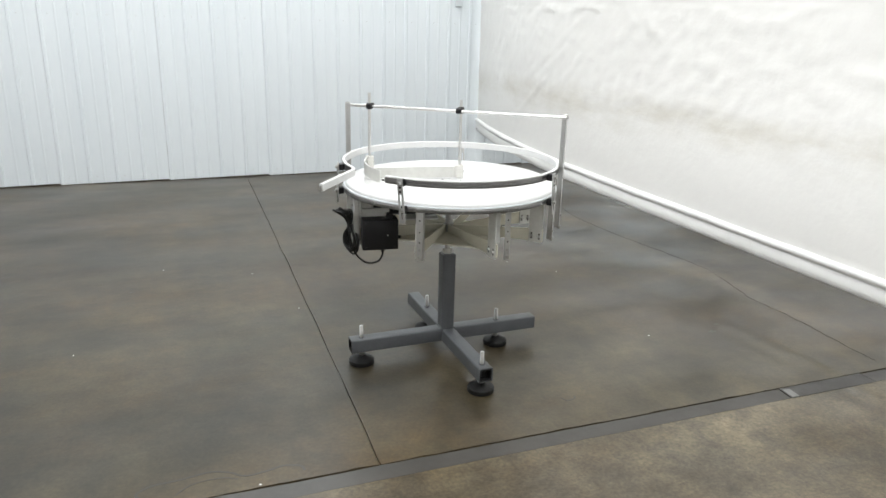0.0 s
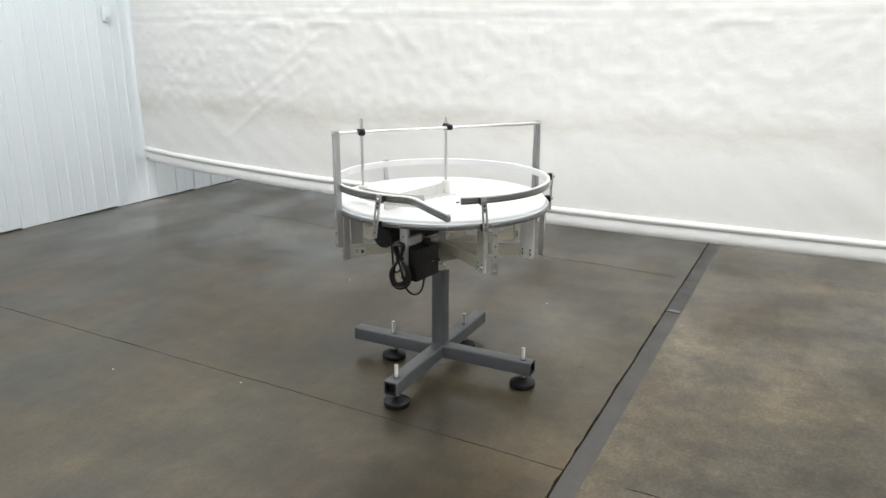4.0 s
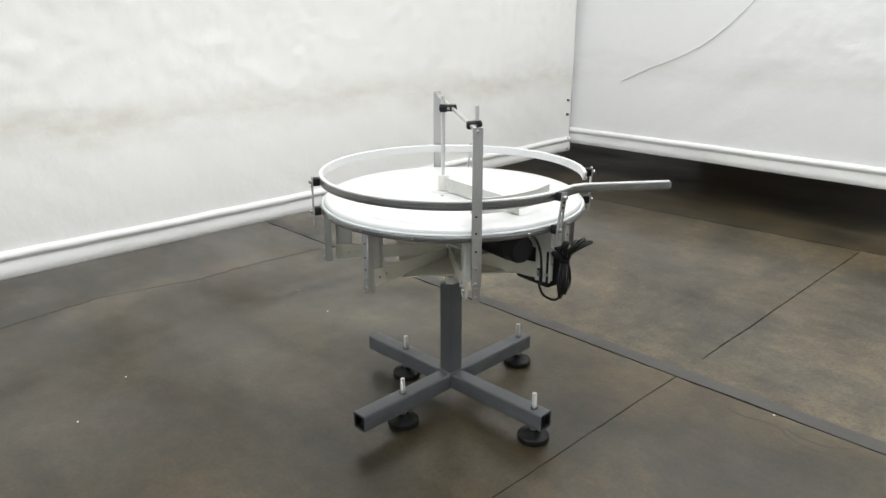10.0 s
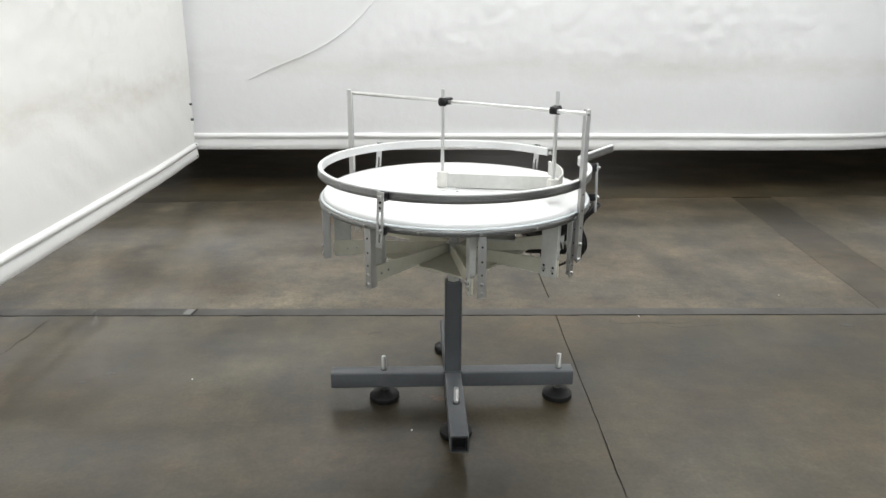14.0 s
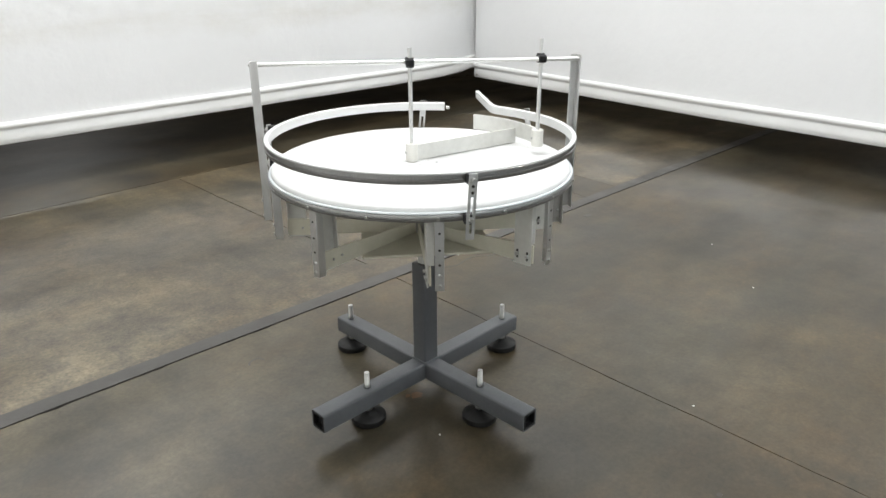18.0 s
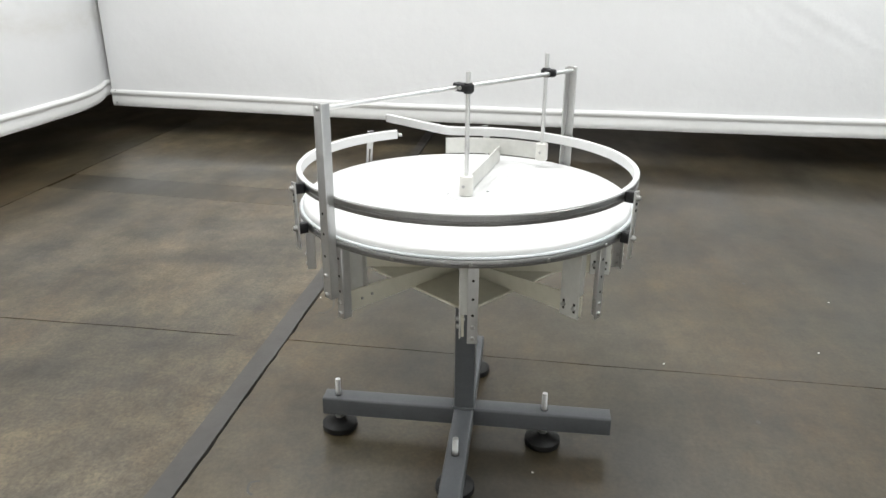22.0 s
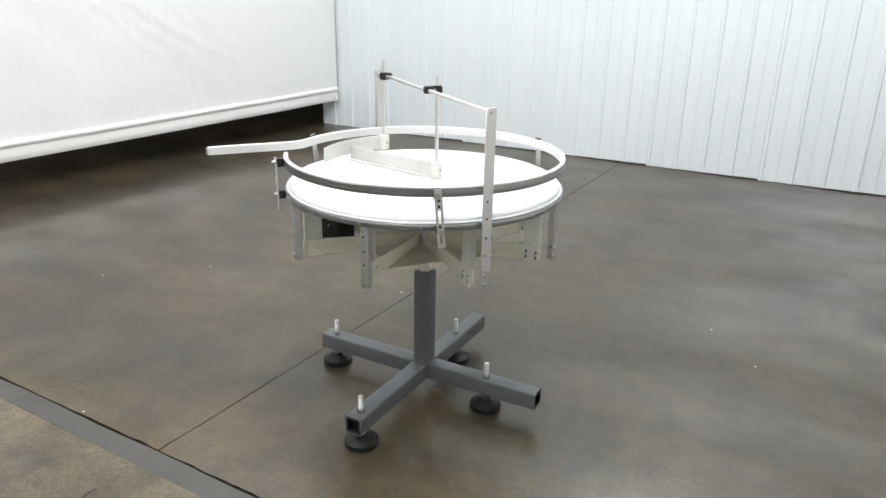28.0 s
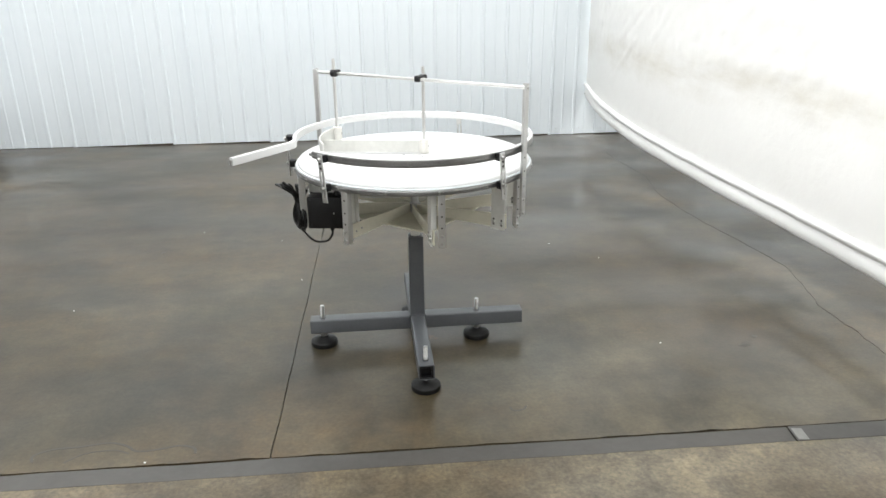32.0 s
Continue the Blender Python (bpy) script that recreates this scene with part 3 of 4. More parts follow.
def cladding_panel(x0, ribs, zl, zr, cut=0.0):
    """One sheet: flat pans with a narrow raised rib at each pitch and lap."""
    bm = bmesh.new()
    prof = []
    for k in range(ribs):
        b = k * RIB
        prof += [(b, 0.0), (b + 0.006, -0.0105), (b + 0.026, -0.0105), (b + 0.034, 0.0), (b + 0.120, 0.0), (b + 0.126, -0.0025), (b + 0.134, -0.0025), (b + 0.140, 0.0)]
    prof.append((ribs * RIB - 0.001, 0.0))
    if cut:
        prof = [(cut, 0.0)] + [p for p in prof if p[0] > cut]
    lo, hi = [], []
    for u, d in prof:
        x = x0 + u
        lo.append(bm.verts.new((x, wall_y(x) + d + 0.004, zl + (zr - zl) * u / (ribs * RIB))))
        hi.append(bm.verts.new((x, wall_y(x) + d, 4.45)))
    for a in range(len(lo) - 1):
        bm.faces.new((lo[a], lo[a + 1], hi[a + 1], hi[a]))
    ext = bmesh.ops.extrude_face_region(bm, geom=bm.faces[:])
    bmesh.ops.translate(bm, verts=[v for v in ext["geom"] if isinstance(v, bmesh.types.BMVert)], vec=(0, 0.006, 0))
    p = part("cladding_panel", bm, "cladding", metal_wall, smooth=20)
    for k in range(ribs):
        for z in (0.062, 1.43):
            x = x0 + k * RIB + 0.075
            bolt("screw", p, (x, wall_y(x) + 0.004, z), (x, wall_y(x) - 0.004, z), 0.006, 0.004, "screw_white", 8)
    return p


# each sheet hangs a little askew, so a dark gap opens towards one end
GAPS = ((0.003, 0.005), (0.002, 0.016), (0.003, 0.012), (0.003, 0.015), (0.003, 0.012), (0.002, 0.013), (0.003, 0.012), (0.003, 0.010), (0.003, 0.010), (0.003, 0.010), (0.003, 0.010))
for k in range(10):
    cladding_panel(-3.77 + k * 4 * RIB, 4, *GAPS[k], cut=0.0 if k else 0.08)

outlet = tagged(block("wall_outlet", None, (1.70, wall_y(1.70) - 0.012, 1.65), (0.075, 0.022, 0.118), "cladding", None, 0.004), "small white cover plate on the cladding wall", "outlet")
block("socket_face", outlet, (1.70, wall_y(1.70) - 0.025, 1.65), (0.034, 0.008, 0.068), "cladding", None, 0.003)


# ---- hanging curtains ----
def ridge(u, v, a, b, width, height):
    """Height of a fold that runs from a to b over a sheet."""
    (ax, ay), (bx, by) = a, b
    dx, dy = bx - ax, by - ay
    ln = math.hypot(dx, dy)
    t = ((u - ax) * dx + (v - ay) * dy) / (ln * ln)
    if t < -0.1 or t > 1.1:
        return 0.0
    s = ((u - ax) * dy - (v - ay) * dx) / ln
    s += 0.012 * noise.noise((t * 5.0, ax, bx))
    return height * math.exp(-((s / width) ** 2)) * max(0.0, min(1.0, 5 * (t + 0.1), 5 * (1.1 - t)))


def curtain(name, line, s0, s1, inward, top, mat, label, relief, deep):
    """A hanging vinyl sheet along line(s) -> (x, y, height of its lower edge); relief(s, z) lifts it towards the room. Its hem is a pocket with a pipe."""
    inward = Vector((*inward, 0)).normalized()
    ln = abs(s1 - s0)
    nu, zs = int(ln / 0.028), [0.0]
    while zs[-1] < 1.75:
        zs.append(zs[-1] + 0.028)
    zs += [2.1, 2.6, 3.2, top]
    bm = bmesh.new()
    grid = []
    for i in range(nu + 1):
        u = s0 + (s1 - s0) * i / nu
        x, y, zb = line(u)
        zb += 0.085 * deep
        col = []
        for zz in zs:
            z = zb + zz * (top - zb) / top
            col.append(bm.verts.new(Vector((x, y, z)) + inward * relief(u, z)))
        grid.append(col)
    # the sheet's far side, and its four edges
    rear = [[bm.verts.new(v.co - inward * 0.004) for v in col] for col in grid]
    for a, b, c, d in zip(grid, grid[1:], rear, rear[1:]):
        for j in range(len(zs) - 1):
            bm.faces.new((a[j], b[j], b[j + 1], a[j + 1]))
            bm.faces.new((c[j + 1], d[j + 1], d[j], c[j]))
        bm.faces.new((a[0], c[0], d[0], b[0]))
        bm.faces.new((a[-1], b[-1], d[-1], c[-1]))
    for a, c in ((grid[0], rear[0]), (grid[-1], rear[-1])):
        for j in range(len(zs) - 1):
            bm.faces.new((a[j], a[j + 1], c[j + 1], c[j]))
    ob = tagged(part(name, bm, mat, smooth=60), label, "curtain", kind="structure")
    hem = bmesh.new()
    prof = [(-0.020, 0.004), (0.006, 0.0), (0.014, 0.008), (0.015, 0.030), (0.012, 0.060), (0.009, 0.066), (0.013, 0.072), (0.023, 0.078), (0.026, 0.088), (0.022, 0.098), (0.012, 0.103), (-0.006, 0.106), (-0.020, 0.090)]
    rings = []
    n = int(ln / 0.05)
    for i in range(n + 1):
        u = s0 + (s1 - s0) * i / n
        x, y, zb = line(u)
        zb += 0.004 * noise.noise((u * 1.3, s0, 3.0)) + 0.0015 * noise.noise((u * 7.0, s1, 5.0))
        w = 0.003 * noise.noise((u * 4.0, s1, 8.0))
        lift = relief(u, zb + 0.106 * deep)
        rings.append([hem.verts.new(Vector((x, y, zb + h * deep)) + inward * (d + w + lift * h / 0.106)) for d, h in prof])
    k = len(prof)
    for a, b in zip(rings, rings[1:]):
        for j in range(k):
            hem.faces.new((a[j], a[(j + 1) % k], b[(j + 1) % k], b[j]))
    hem.faces.new(rings[0])
    hem.faces.new(rings[-1][::-1])
    part("hem", hem, "hem", ob, "white hem pocket with a pipe in it", smooth=50)
    for u in (s0 + (s1 - s0) * 0.006, s1 - (s1 - s0) * 0.006):
        x, y, zb = line(u)
        for h in (0.022, 0.098):
            c = Vector((x, y, zb + h * deep)) + inward * 0.010
            bolt("rivet", ob, c, c + inward * 0.012, 0.007)
    return ob


# creases that fan out from the seam, and a few short ones beside them
EAST = [
    ((2.21, 1.70), (2.04, 1.54), 0.008, 0.008), ((2.04, 1.54), (1.68, 1.30), 0.008, 0.009), ((1.68, 1.30), (1.11, 0.98), 0.010, 0.006),
    ((2.02, 1.51), (1.82, 1.29), 0.008, 0.006), ((1.82, 1.29), (1.65, 1.18), 0.008, 0.008), ((1.65, 1.18), (1.35, 1.01), 0.010, 0.005),
    ((2.08, 1.30), (1.83, 1.08), 0.009, 0.006), ((1.83, 1.08), (1.54, 0.93), 0.008, 0.008),
    ((1.62, 1.09), (1.25, 0.85), 0.008, 0.009), ((1.25, 0.85), (0.97, 0.67), 0.014, 0.005),
    ((2.74, 1.70), (2.57, 1.46), 0.010, 0.005), ((2.35, 1.62), (2.55, 1.40), 0.018, 0.006), ((2.55, 1.55), (2.80, 1.28), 0.020, 0.005),
]


def relief_east(y, z):
    u = 3.84 - y
    r = 0.012 * noise.noise((u * 0.9, z * 0.9, 1.0))
    puff = max(0.0, min(1.0, (z - 0.86) / 0.12))
    r += puff * (0.0100 * abs(noise.noise((u * 8.5, z * 8.5, 2.0))) + 0.0080 * abs(noise.noise((u * 16.0 + z * 5, z * 15.0, 5.0))))
    r += (1 - puff) * 0.004 * noise.noise((u * 5.0 + z * 7.0, (u - z) * 1.2, 7.0))
    for a, b, w, h in EAST:
        if abs(u - (a[0] + b[0]) / 2) < 0.9:
            r += ridge(u, z, a, b, w, h)
    if 1.56 < z < 1.68:
        r += 0.006 * math.exp(-(((z - 1.625) / 0.014) ** 2)) - 0.003 * math.exp(-(((z - 1.600) / 0.014) ** 2))
    for c in (0.75, 1.50, 2.00, 4.78, 6.16):
        dz = z - 1.60 + 0.9 * (u - c) ** 2
        if -0.10 < dz < 0.03 and abs(u - c) < 0.28:
            r += 0.009 * math.exp(-(((dz + 0.03) / 0.022) ** 2)) * (1 - (abs(u - c) / 0.28) ** 2)
    # bellied outward above the hem along the middle of the aisle
    lean = max(0.0, min(1.0, (z - 0.30) / 1.1))
    return r - 0.10 * lean * lean * (3 - 2 * lean) * math.exp(-(((y + 0.2) / 1.5) ** 2))


def relief_south(x, z):
    u = 1.875 - x
    r = 0.014 * noise.noise((u * 0.8, z * 0.9, 21.0))
    puff = max(0.0, min(1.0, (z - 0.95) / 0.15)) * max(0.0, min(1.0, (u - 0.9) / 0.8))
    r += puff * (0.0095 * abs(noise.noise((u * 7.5, z * 8.0, 22.0))) + 0.0065 * abs(noise.noise((u * 15.0, z * 15.0, 25.0))))
    r += 0.003 * noise.noise((u * 4.0 - z * 5.0, z * 1.5, 27.0))
    return r


WEST = [((4.75, 1.3), (4.97, 1.12), 0.009, 0.006), ((4.97, 1.12), (5.12, 0.97), 0.009, 0.006), ((5.12, 0.97), (5.31, 0.86), 0.009, 0.006), ((5.05, 1.29), (5.16, 1.21), 0.009, 0.007), ((5.16, 1.21), (5.42, 1.06), 0.009, 0.007), ((5.42, 1.06), (5.66, 0.94), 0.009, 0.007), ((5.66, 0.94), (5.93, 0.82), 0.009, 0.007), ((5.93, 0.82), (6.18, 0.73), 0.009, 0.007), ((5.12, 1.29), (5.4, 1.11), 0.009, 0.004), ((5.4, 1.11), (5.67, 0.97), 0.009, 0.004), ((4.92, 1.24), (5.14, 1.09), 0.009, 0.004), ((5.14, 1.09), (5.38, 0.96), 0.009, 0.004), ((5.38, 0.96), (5.64, 0.83), 0.009, 0.004), ((4.55, 1.24), (4.7, 1.15), 0.009, 0.003)]


def relief_west(y, z):
    u = y + 3.245
    r = 0.016 * noise.noise((u * 0.8, z * 0.8, 41.0)) + 0.004 * noise.noise((u * 3.0 + z * 3.0, z * 2.0, 43.0))
    puff = max(0.0, min(1.0, (z - 0.9) / 0.3))
    r += puff * 0.0045 * abs(noise.noise((u * 6.0, z * 7.0, 42.0)))
    for a, b, w, h in WEST:
        if abs(u - (a[0] + b[0]) / 2) < 0.9:
            r += ridge(u, z, a, b, w, h)
    return r


TOP = 4.40


def east_line(y):
    end = max(0.0, min(1.0, (y - 1.8) / 2.2))
    out = 0.18 * math.exp(-(((y + 0.2) / 1.5) ** 2))
    return 1.784 - 0.0407 * y + 0.0024 * y * y + 0.0012 * y ** 3 + out + 0.20 * end * end, y, 0.277 + 0.0174 * y + 0.0020 * y * y - 0.32 * out


def south_line(x):
    turn = max(0.0, min(1.0, (-3.0 - x) / 1.1))
    return x, -3.410 - 0.0495 * x - 0.0012 * x * x + 0.0012 * x ** 3 - 0.28 * turn * turn, 0.317 - 0.0060 * x - 0.0006 * x * x - 0.02 * turn


def west_line(y):
    return -3.830 + 0.0765 * y + 0.0001 * y * y + 0.0006 * y ** 3, y, 0.2178 + 0.0045 * y + 0.0020 * y * y


curtain("wall_east", east_line, 4.02, -3.455, (-1, 0.03), TOP, "curtain_e", "white padded vinyl curtain with brownish tide mark", relief_east, 1.20)
# its unseen run past the east curtain is added to stop light leaking south
curtain("wall_south", south_line, 4.6, -4.60, (0.04, 1), TOP, "curtain_s", "white vinyl curtain with faint brown stains", relief_south, 1.27)
curtain("wall_west", west_line, -3.54, 4.11, (1, -0.07), TOP, "curtain_w", "clean white vinyl curtain with diagonal wrinkles", relief_west, 1.36)

for gz in (0.56, 0.68):
    bolt("grommet", bpy.data.objects["wall_east"], (1.914, -3.40, gz), (1.888, -3.40, gz), 0.011, 0.009, "grey_paint", 14, "small metal grommet")
seam_pts = [(1.448, 0.865), (1.330, 0.920), (1.194, 0.980), (1.050, 1.035), (0.920, 1.090), (0.800, 1.152), (0.691, 1.222), (0.590, 1.305), (0.514, 1.380), (0.400, 1.50), (0.28, 1.64), (0.14, 1.80)]
seam_bm = bmesh.new()
tube(seam_bm, [(x, south_line(x)[1] + 0.006 + 0.014 * noise.noise(((1.875 - x) * 0.8, z * 0.9, 21.0)), z) for x, z in seam_pts], 0.0034, 8)
tagged(part("curtain_seam", seam_bm, "curtain_s", bpy.data.objects["wall_south"]), "raised curved seam on the vinyl")

# ---- the dark hall beyond, and the ceiling ----
for nm, c, size in (("wall_far_west", (-13.0, -2.0, 2.2), (0.2, 22.4, 4.6)), ("wall_far_south", (-1.0, -13.0, 2.2), (24.4, 0.2, 4.6)), ("wall_far_north", (-1.0, 9.0, 2.2), (24.4, 0.2, 4.6))):
    bm = bmesh.new()
    box(bm, c, size)
    tagged(part(nm, bm, "dark_hall", smooth=0), "dark unlit wall of the surrounding hall", "wall", kind="structure")
bm = bmesh.new()
box(bm, (5.1, -2.0, 2.2), (0.2, 22.0, 4.6))
tagged(part("wall_far_east", bm, "ceiling", smooth=0), "plain white wall of the lit aisle", "wall", kind="structure")
# added out of view: keeps the aisle's light off the south curtain
bm = bmesh.new()
box(bm, (3.50, -3.375, 2.36), (3.06, 0.05, 4.1))
tagged(part("wall_aisle_end", bm, "ceiling", smooth=0), "unseen white panel added to block the aisle's light", "wall", kind="structure")
bm = bmesh.new()
box(bm, (-1.0, -2.0, 4.52), (24.4, 22.4, 0.2))
tagged(part("ceiling", bm, "ceiling", smooth=0), "plain white ceiling", "ceiling", kind="structure")

# ---- rotary accumulation table ----
CX, CY = 0.0, -0.007
TABLE = thing("rotary_table", "rotary accumulation table with white disc on a grey pedestal", "machine")
TUBE = 0.060
ARM_TOP = 0.122
ARM_MID = ARM_TOP - TUBE / 2


def polar(az, r, z):
    a = radians(az)
    return Vector((CX + r * math.cos(a), CY + r * math.sin(a), z))


def turned(az):
    """The turn that lays x along the outward way at az."""
    return Euler((0, 0, radians(az))).to_matrix()


# pedestal: one long beam, two short ones welded to it, and the post
REACH = 0.444
for ends in (((-REACH, 0, ARM_MID), (REACH, 0, ARM_MID)), ((0, 0.030, ARM_MID), (0, REACH, ARM_MID)), ((0, -0.030, ARM_MID), (0, -REACH, ARM_MID))):
    bm = bmesh.new()
    square_tube(bm, *ends, TUBE)
    beam = part("base_beam", bm, "grey_paint", TABLE, "grey enamelled square steel tube")
    for e in ends:
        if abs(e[0]) + abs(e[1]) > 0.1:
            d = Vector((e[0], e[1], 0)).normalized()
            cap = bmesh.new()
            mid = Vector(e) - d * 0.010
            rot = turned(math.degrees(math.atan2(d.y, d.x)))
            # hollow plug: rim and recessed floor
            box(cap, mid - d * 0.010, (0.006, TUBE - 0.009, TUBE - 0.009), rot, 0.002)
            for u, v, w, h in ((0, 0.0225, 0.051, 0.006), (0, -0.0225, 0.051, 0.006), (0.0225, 0, 0.006, 0.039), (-0.0225, 0, 0.006, 0.039)):
                box(cap, mid + rot @ Vector((0.002, u, v)), (0.018, w, h), rot, 0.0012, 1)
            part("end_cap", cap, "black_plastic", beam, "black plastic tube insert")
bm = bmesh.new()
square_tube(bm, (0, 0, ARM_TOP), (0, 0, 0.470), TUBE, up=(0, 1, 0))
post = part("post", bm, "grey_paint", TABLE, "grey enamelled square steel post")
block("post_cap", post, (0, 0, 0.468), (TUBE - 0.006, TUBE - 0.006, 0.008), "grey_paint", None, 0.003)
for sx, sy in ((1, 0), (-1, 0), (0, 1), (0, -1)):
    bm = bmesh.new()
    a = Vector((sx * 0.031 - sy * 0.030, sy * 0.031 - sx * 0.030, ARM_TOP + 0.001))
    b = Vector((sx * 0.031 + sy * 0.030, sy * 0.031 + sx * 0.030, ARM_TOP + 0.001))
    tube(bm, [a.lerp(b, k / 8) + Vector((0, 0, 0.0008 * (k % 2))) for k in range(9)], 0.004, 8)
    part("weld_bead", bm, "grey_paint", post)
bolt("pivot_nut", post, (0, 0, 0.472), (0, 0, 0.494), 0.0215, None, "aluminium_dull", 6)
bolt("pivot_stud", post, (0, 0, 0.489), (0, 0, 0.570), 0.0125, None, "zinc", 24, "threaded pivot stud")


def levelling_foot(x, y, top):
    bm = bmesh.new()
    disc_solid(bm, [(0.050, 0.0), (0.0545, 0.003), (0.0555, 0.008), (0.0545, 0.021), (0.051, 0.024), (0.036, 0.029), (0.022, 0.035), (0.016, 0.040)], 40, (x, y))
    pad = part("levelling_foot", bm, "rubber", TABLE, "black round levelling foot pad")
    st = bmesh.new()
    cyl(st, (x, y, 0.036), (x, y, top), 0.0078, seg=18)
    z = ARM_TOP + 0.012
    while z < top - 0.004:
        lathe(st, [(0.0074, z), (0.0084, z + 0.0010), (0.0074, z + 0.0020)], 16, (x, y))
        z += 0.0028
    part("threaded_stem", st, "stainless", pad, "stainless threaded stem")
    bolt("lock_nut", pad, (x, y, 0.041), (x, y, 0.051), 0.0145, None, "zinc", 6)
    bolt("lock_nut", pad, (x, y, ARM_TOP - TUBE - 0.009), (x, y, ARM_TOP - TUBE), 0.0140, None, "zinc", 6)
    # flat black ring stands in for the shaded hole round the stem
    bolt("stem_bushing", pad, (x, y, ARM_TOP - 0.001), (x, y, ARM_TOP + 0.0015), 0.0120, None, "black_plastic", 20)
    return pad


for fx, fy, ft in ((-0.394, 0.0, 0.178), (0.0, -0.400, 0.177), (0.252, -0.002, 0.175), (0.0, 0.245, 0.179)):
    levelling_foot(fx, fy, ft)
for bx, by in ((0.40, 0.0), (0.43, 0.0), (0.0, 0.41)):
    bolt("beam_bolt", TABLE, (bx, by, ARM_TOP - TUBE), (bx, by, ARM_TOP - TUBE - 0.010), 0.0055, None, "zinc", 12)

# spider: square plate, hub and eight arms that rise outward
bm = bmesh.new()
ring = [polar(6.5 + 90 * k, 0.268, 0) for k in range(4)]
top_v, bot_v = [bm.verts.new((p.x, p.y, 0.575)) for p in ring], [bm.verts.new((p.x, p.y, 0.569)) for p in ring]
bm.faces.new(top_v)
bm.faces.new(bot_v[::-1])
for k in range(4):
    bm.faces.new((bot_v[k], bot_v[(k + 1) % 4], top_v[(k + 1) % 4], top_v[k]))
part("spider_plate", bm, "cream", TABLE, "cream square mounting plate")
bm = bmesh.new()
disc_solid(bm, [(0.022, 0.575), (0.022, 0.608), (0.018, 0.612)], 32, (CX, CY))
cyl(bm, (CX, CY, 0.60), (CX, CY, 0.772), 0.016, seg=24)
part("spindle", bm, "aluminium", TABLE, "aluminium spindle hub")
SPOKES = [6.2, 50.8, 96.2, 141.7, 186.7, 232.5, 276.5, 321.7]


def spoke(az):
    rot = turned(az)
    at = lambda r, t, z: Vector((CX, CY, 0)) + rot @ Vector((r, t, z))
    bm = bmesh.new()
    # flat bar on edge, its end folded over behind the angle
    w, off = 0.006, -0.012
    pts = [(0.020, 0.5755), (0.330, 0.5755), (0.412, 0.577), (0.412, 0.630), (0.330, 0.627), (0.020, 0.608)]
    a = [bm.verts.new(at(r, off - w / 2, z)) for r, z in pts]
    b = [bm.verts.new(at(r, off + w / 2, z)) for r, z in pts]
    bm.faces.new(a)
    bm.faces.new(b[::-1])
    for k in range(6):
        bm.faces.new((a[k], a[(k + 1) % 6], b[(k + 1) % 6], b[k]))
    arm = part("spider_arm", bm, "cream", TABLE, "cream flat bar arm")
    # channel bolted to the arm's side
    ch = bmesh.new()
    zc, h = 0.6625, 0.185
    box(ch, at(0.381, -0.0185, zc), (0.056, 0.004, h), rot, 0.0012, 1)
    box(ch, at(0.355, -0.0095, zc + 0.03), (0.004, 0.016, h - 0.06), rot, 0.0012, 1)
    box(ch, at(0.407, -0.0090, zc + 0.031), (0.004, 0.017, h - 0.062), rot, 0.0012, 1)
    part("hanger_channel", ch, "aluminium_dull", arm, "aluminium hanger channel")
    for r, z in ((0.365, 0.600), (0.397, 0.597)):
        # raised dark bar imitates the shade inside a slot
        block("slot", arm, at(r, -0.0209, z), (0.0065, 0.0012, 0.026), "gap", rot, 0.0004)
        bolt("slot_bolt", arm, at(r, -0.0205, z), at(r, -0.0270, z), 0.0066, 0.0050)
        bolt("arm_bolt", arm, at(r - 0.03, -0.009, z + 0.002), at(r - 0.03, -0.0055, z + 0.002), 0.0040, 0.0030)
    # roller and washer between channel and ring
    bolt("roller", arm, at(0.382, -0.006, 0.752), at(0.382, -0.006, 0.764), 0.0135, None, "black_plastic", 18)
    bolt("roller_washer", arm, at(0.382, -0.006, 0.764), at(0.382, -0.006, 0.768), 0.018, None, "zinc", 20)
    bar = bmesh.new()
    box(bar, at(0.4455, 0.0095, 0.6725), (0.004, 0.024, 0.189), rot, 0.001, 1)
    box(bar, at(0.4335, 0.0195, 0.6725), (0.022, 0.004, 0.189), rot, 0.001, 1)
    part("hanger_angle", bar, "aluminium", arm, "drilled aluminium angle")
    # raised dark discs imitate the shade in drilled holes
    for z in (0.650, 0.690, 0.735):
        bolt("bolt_hole", arm, at(0.4470, 0.0095, z), at(0.4479, 0.0095, z), 0.0033, None, "gap")
    for z in (0.592, 0.620):
        bolt("angle_bolt", arm, at(0.4470, 0.0095, z), at(0.4525, 0.0095, z), 0.0060, 0.0042)
        bolt("angle_nut", arm, at(0.4380, 0.0095, z), at(0.431, 0.0095, z), 0.0055, None, "zinc", 6)
    return arm


for az in SPOKES:
    spoke(az)
tag_arm = turned(SPOKES[3])
for nm, mat, c, size in (("rating_label", "label", (0.372, -0.0087, 0.598), (0.048, 0.0006, 0.030)), ("rating_label_text", "ink", (0.360, -0.0082, 0.596), (0.012, 0.0004, 0.014)), ("rating_label_text", "ink", (0.384, -0.0082, 0.604), (0.014, 0.0004, 0.003)), ("rating_label_text", "ink", (0.384, -0.0082, 0.596), (0.014, 0.0004, 0.003))):
    block(nm, TABLE, Vector((CX, CY, 0)) + tag_arm @ Vector(c), size, mat, tag_arm, 0)

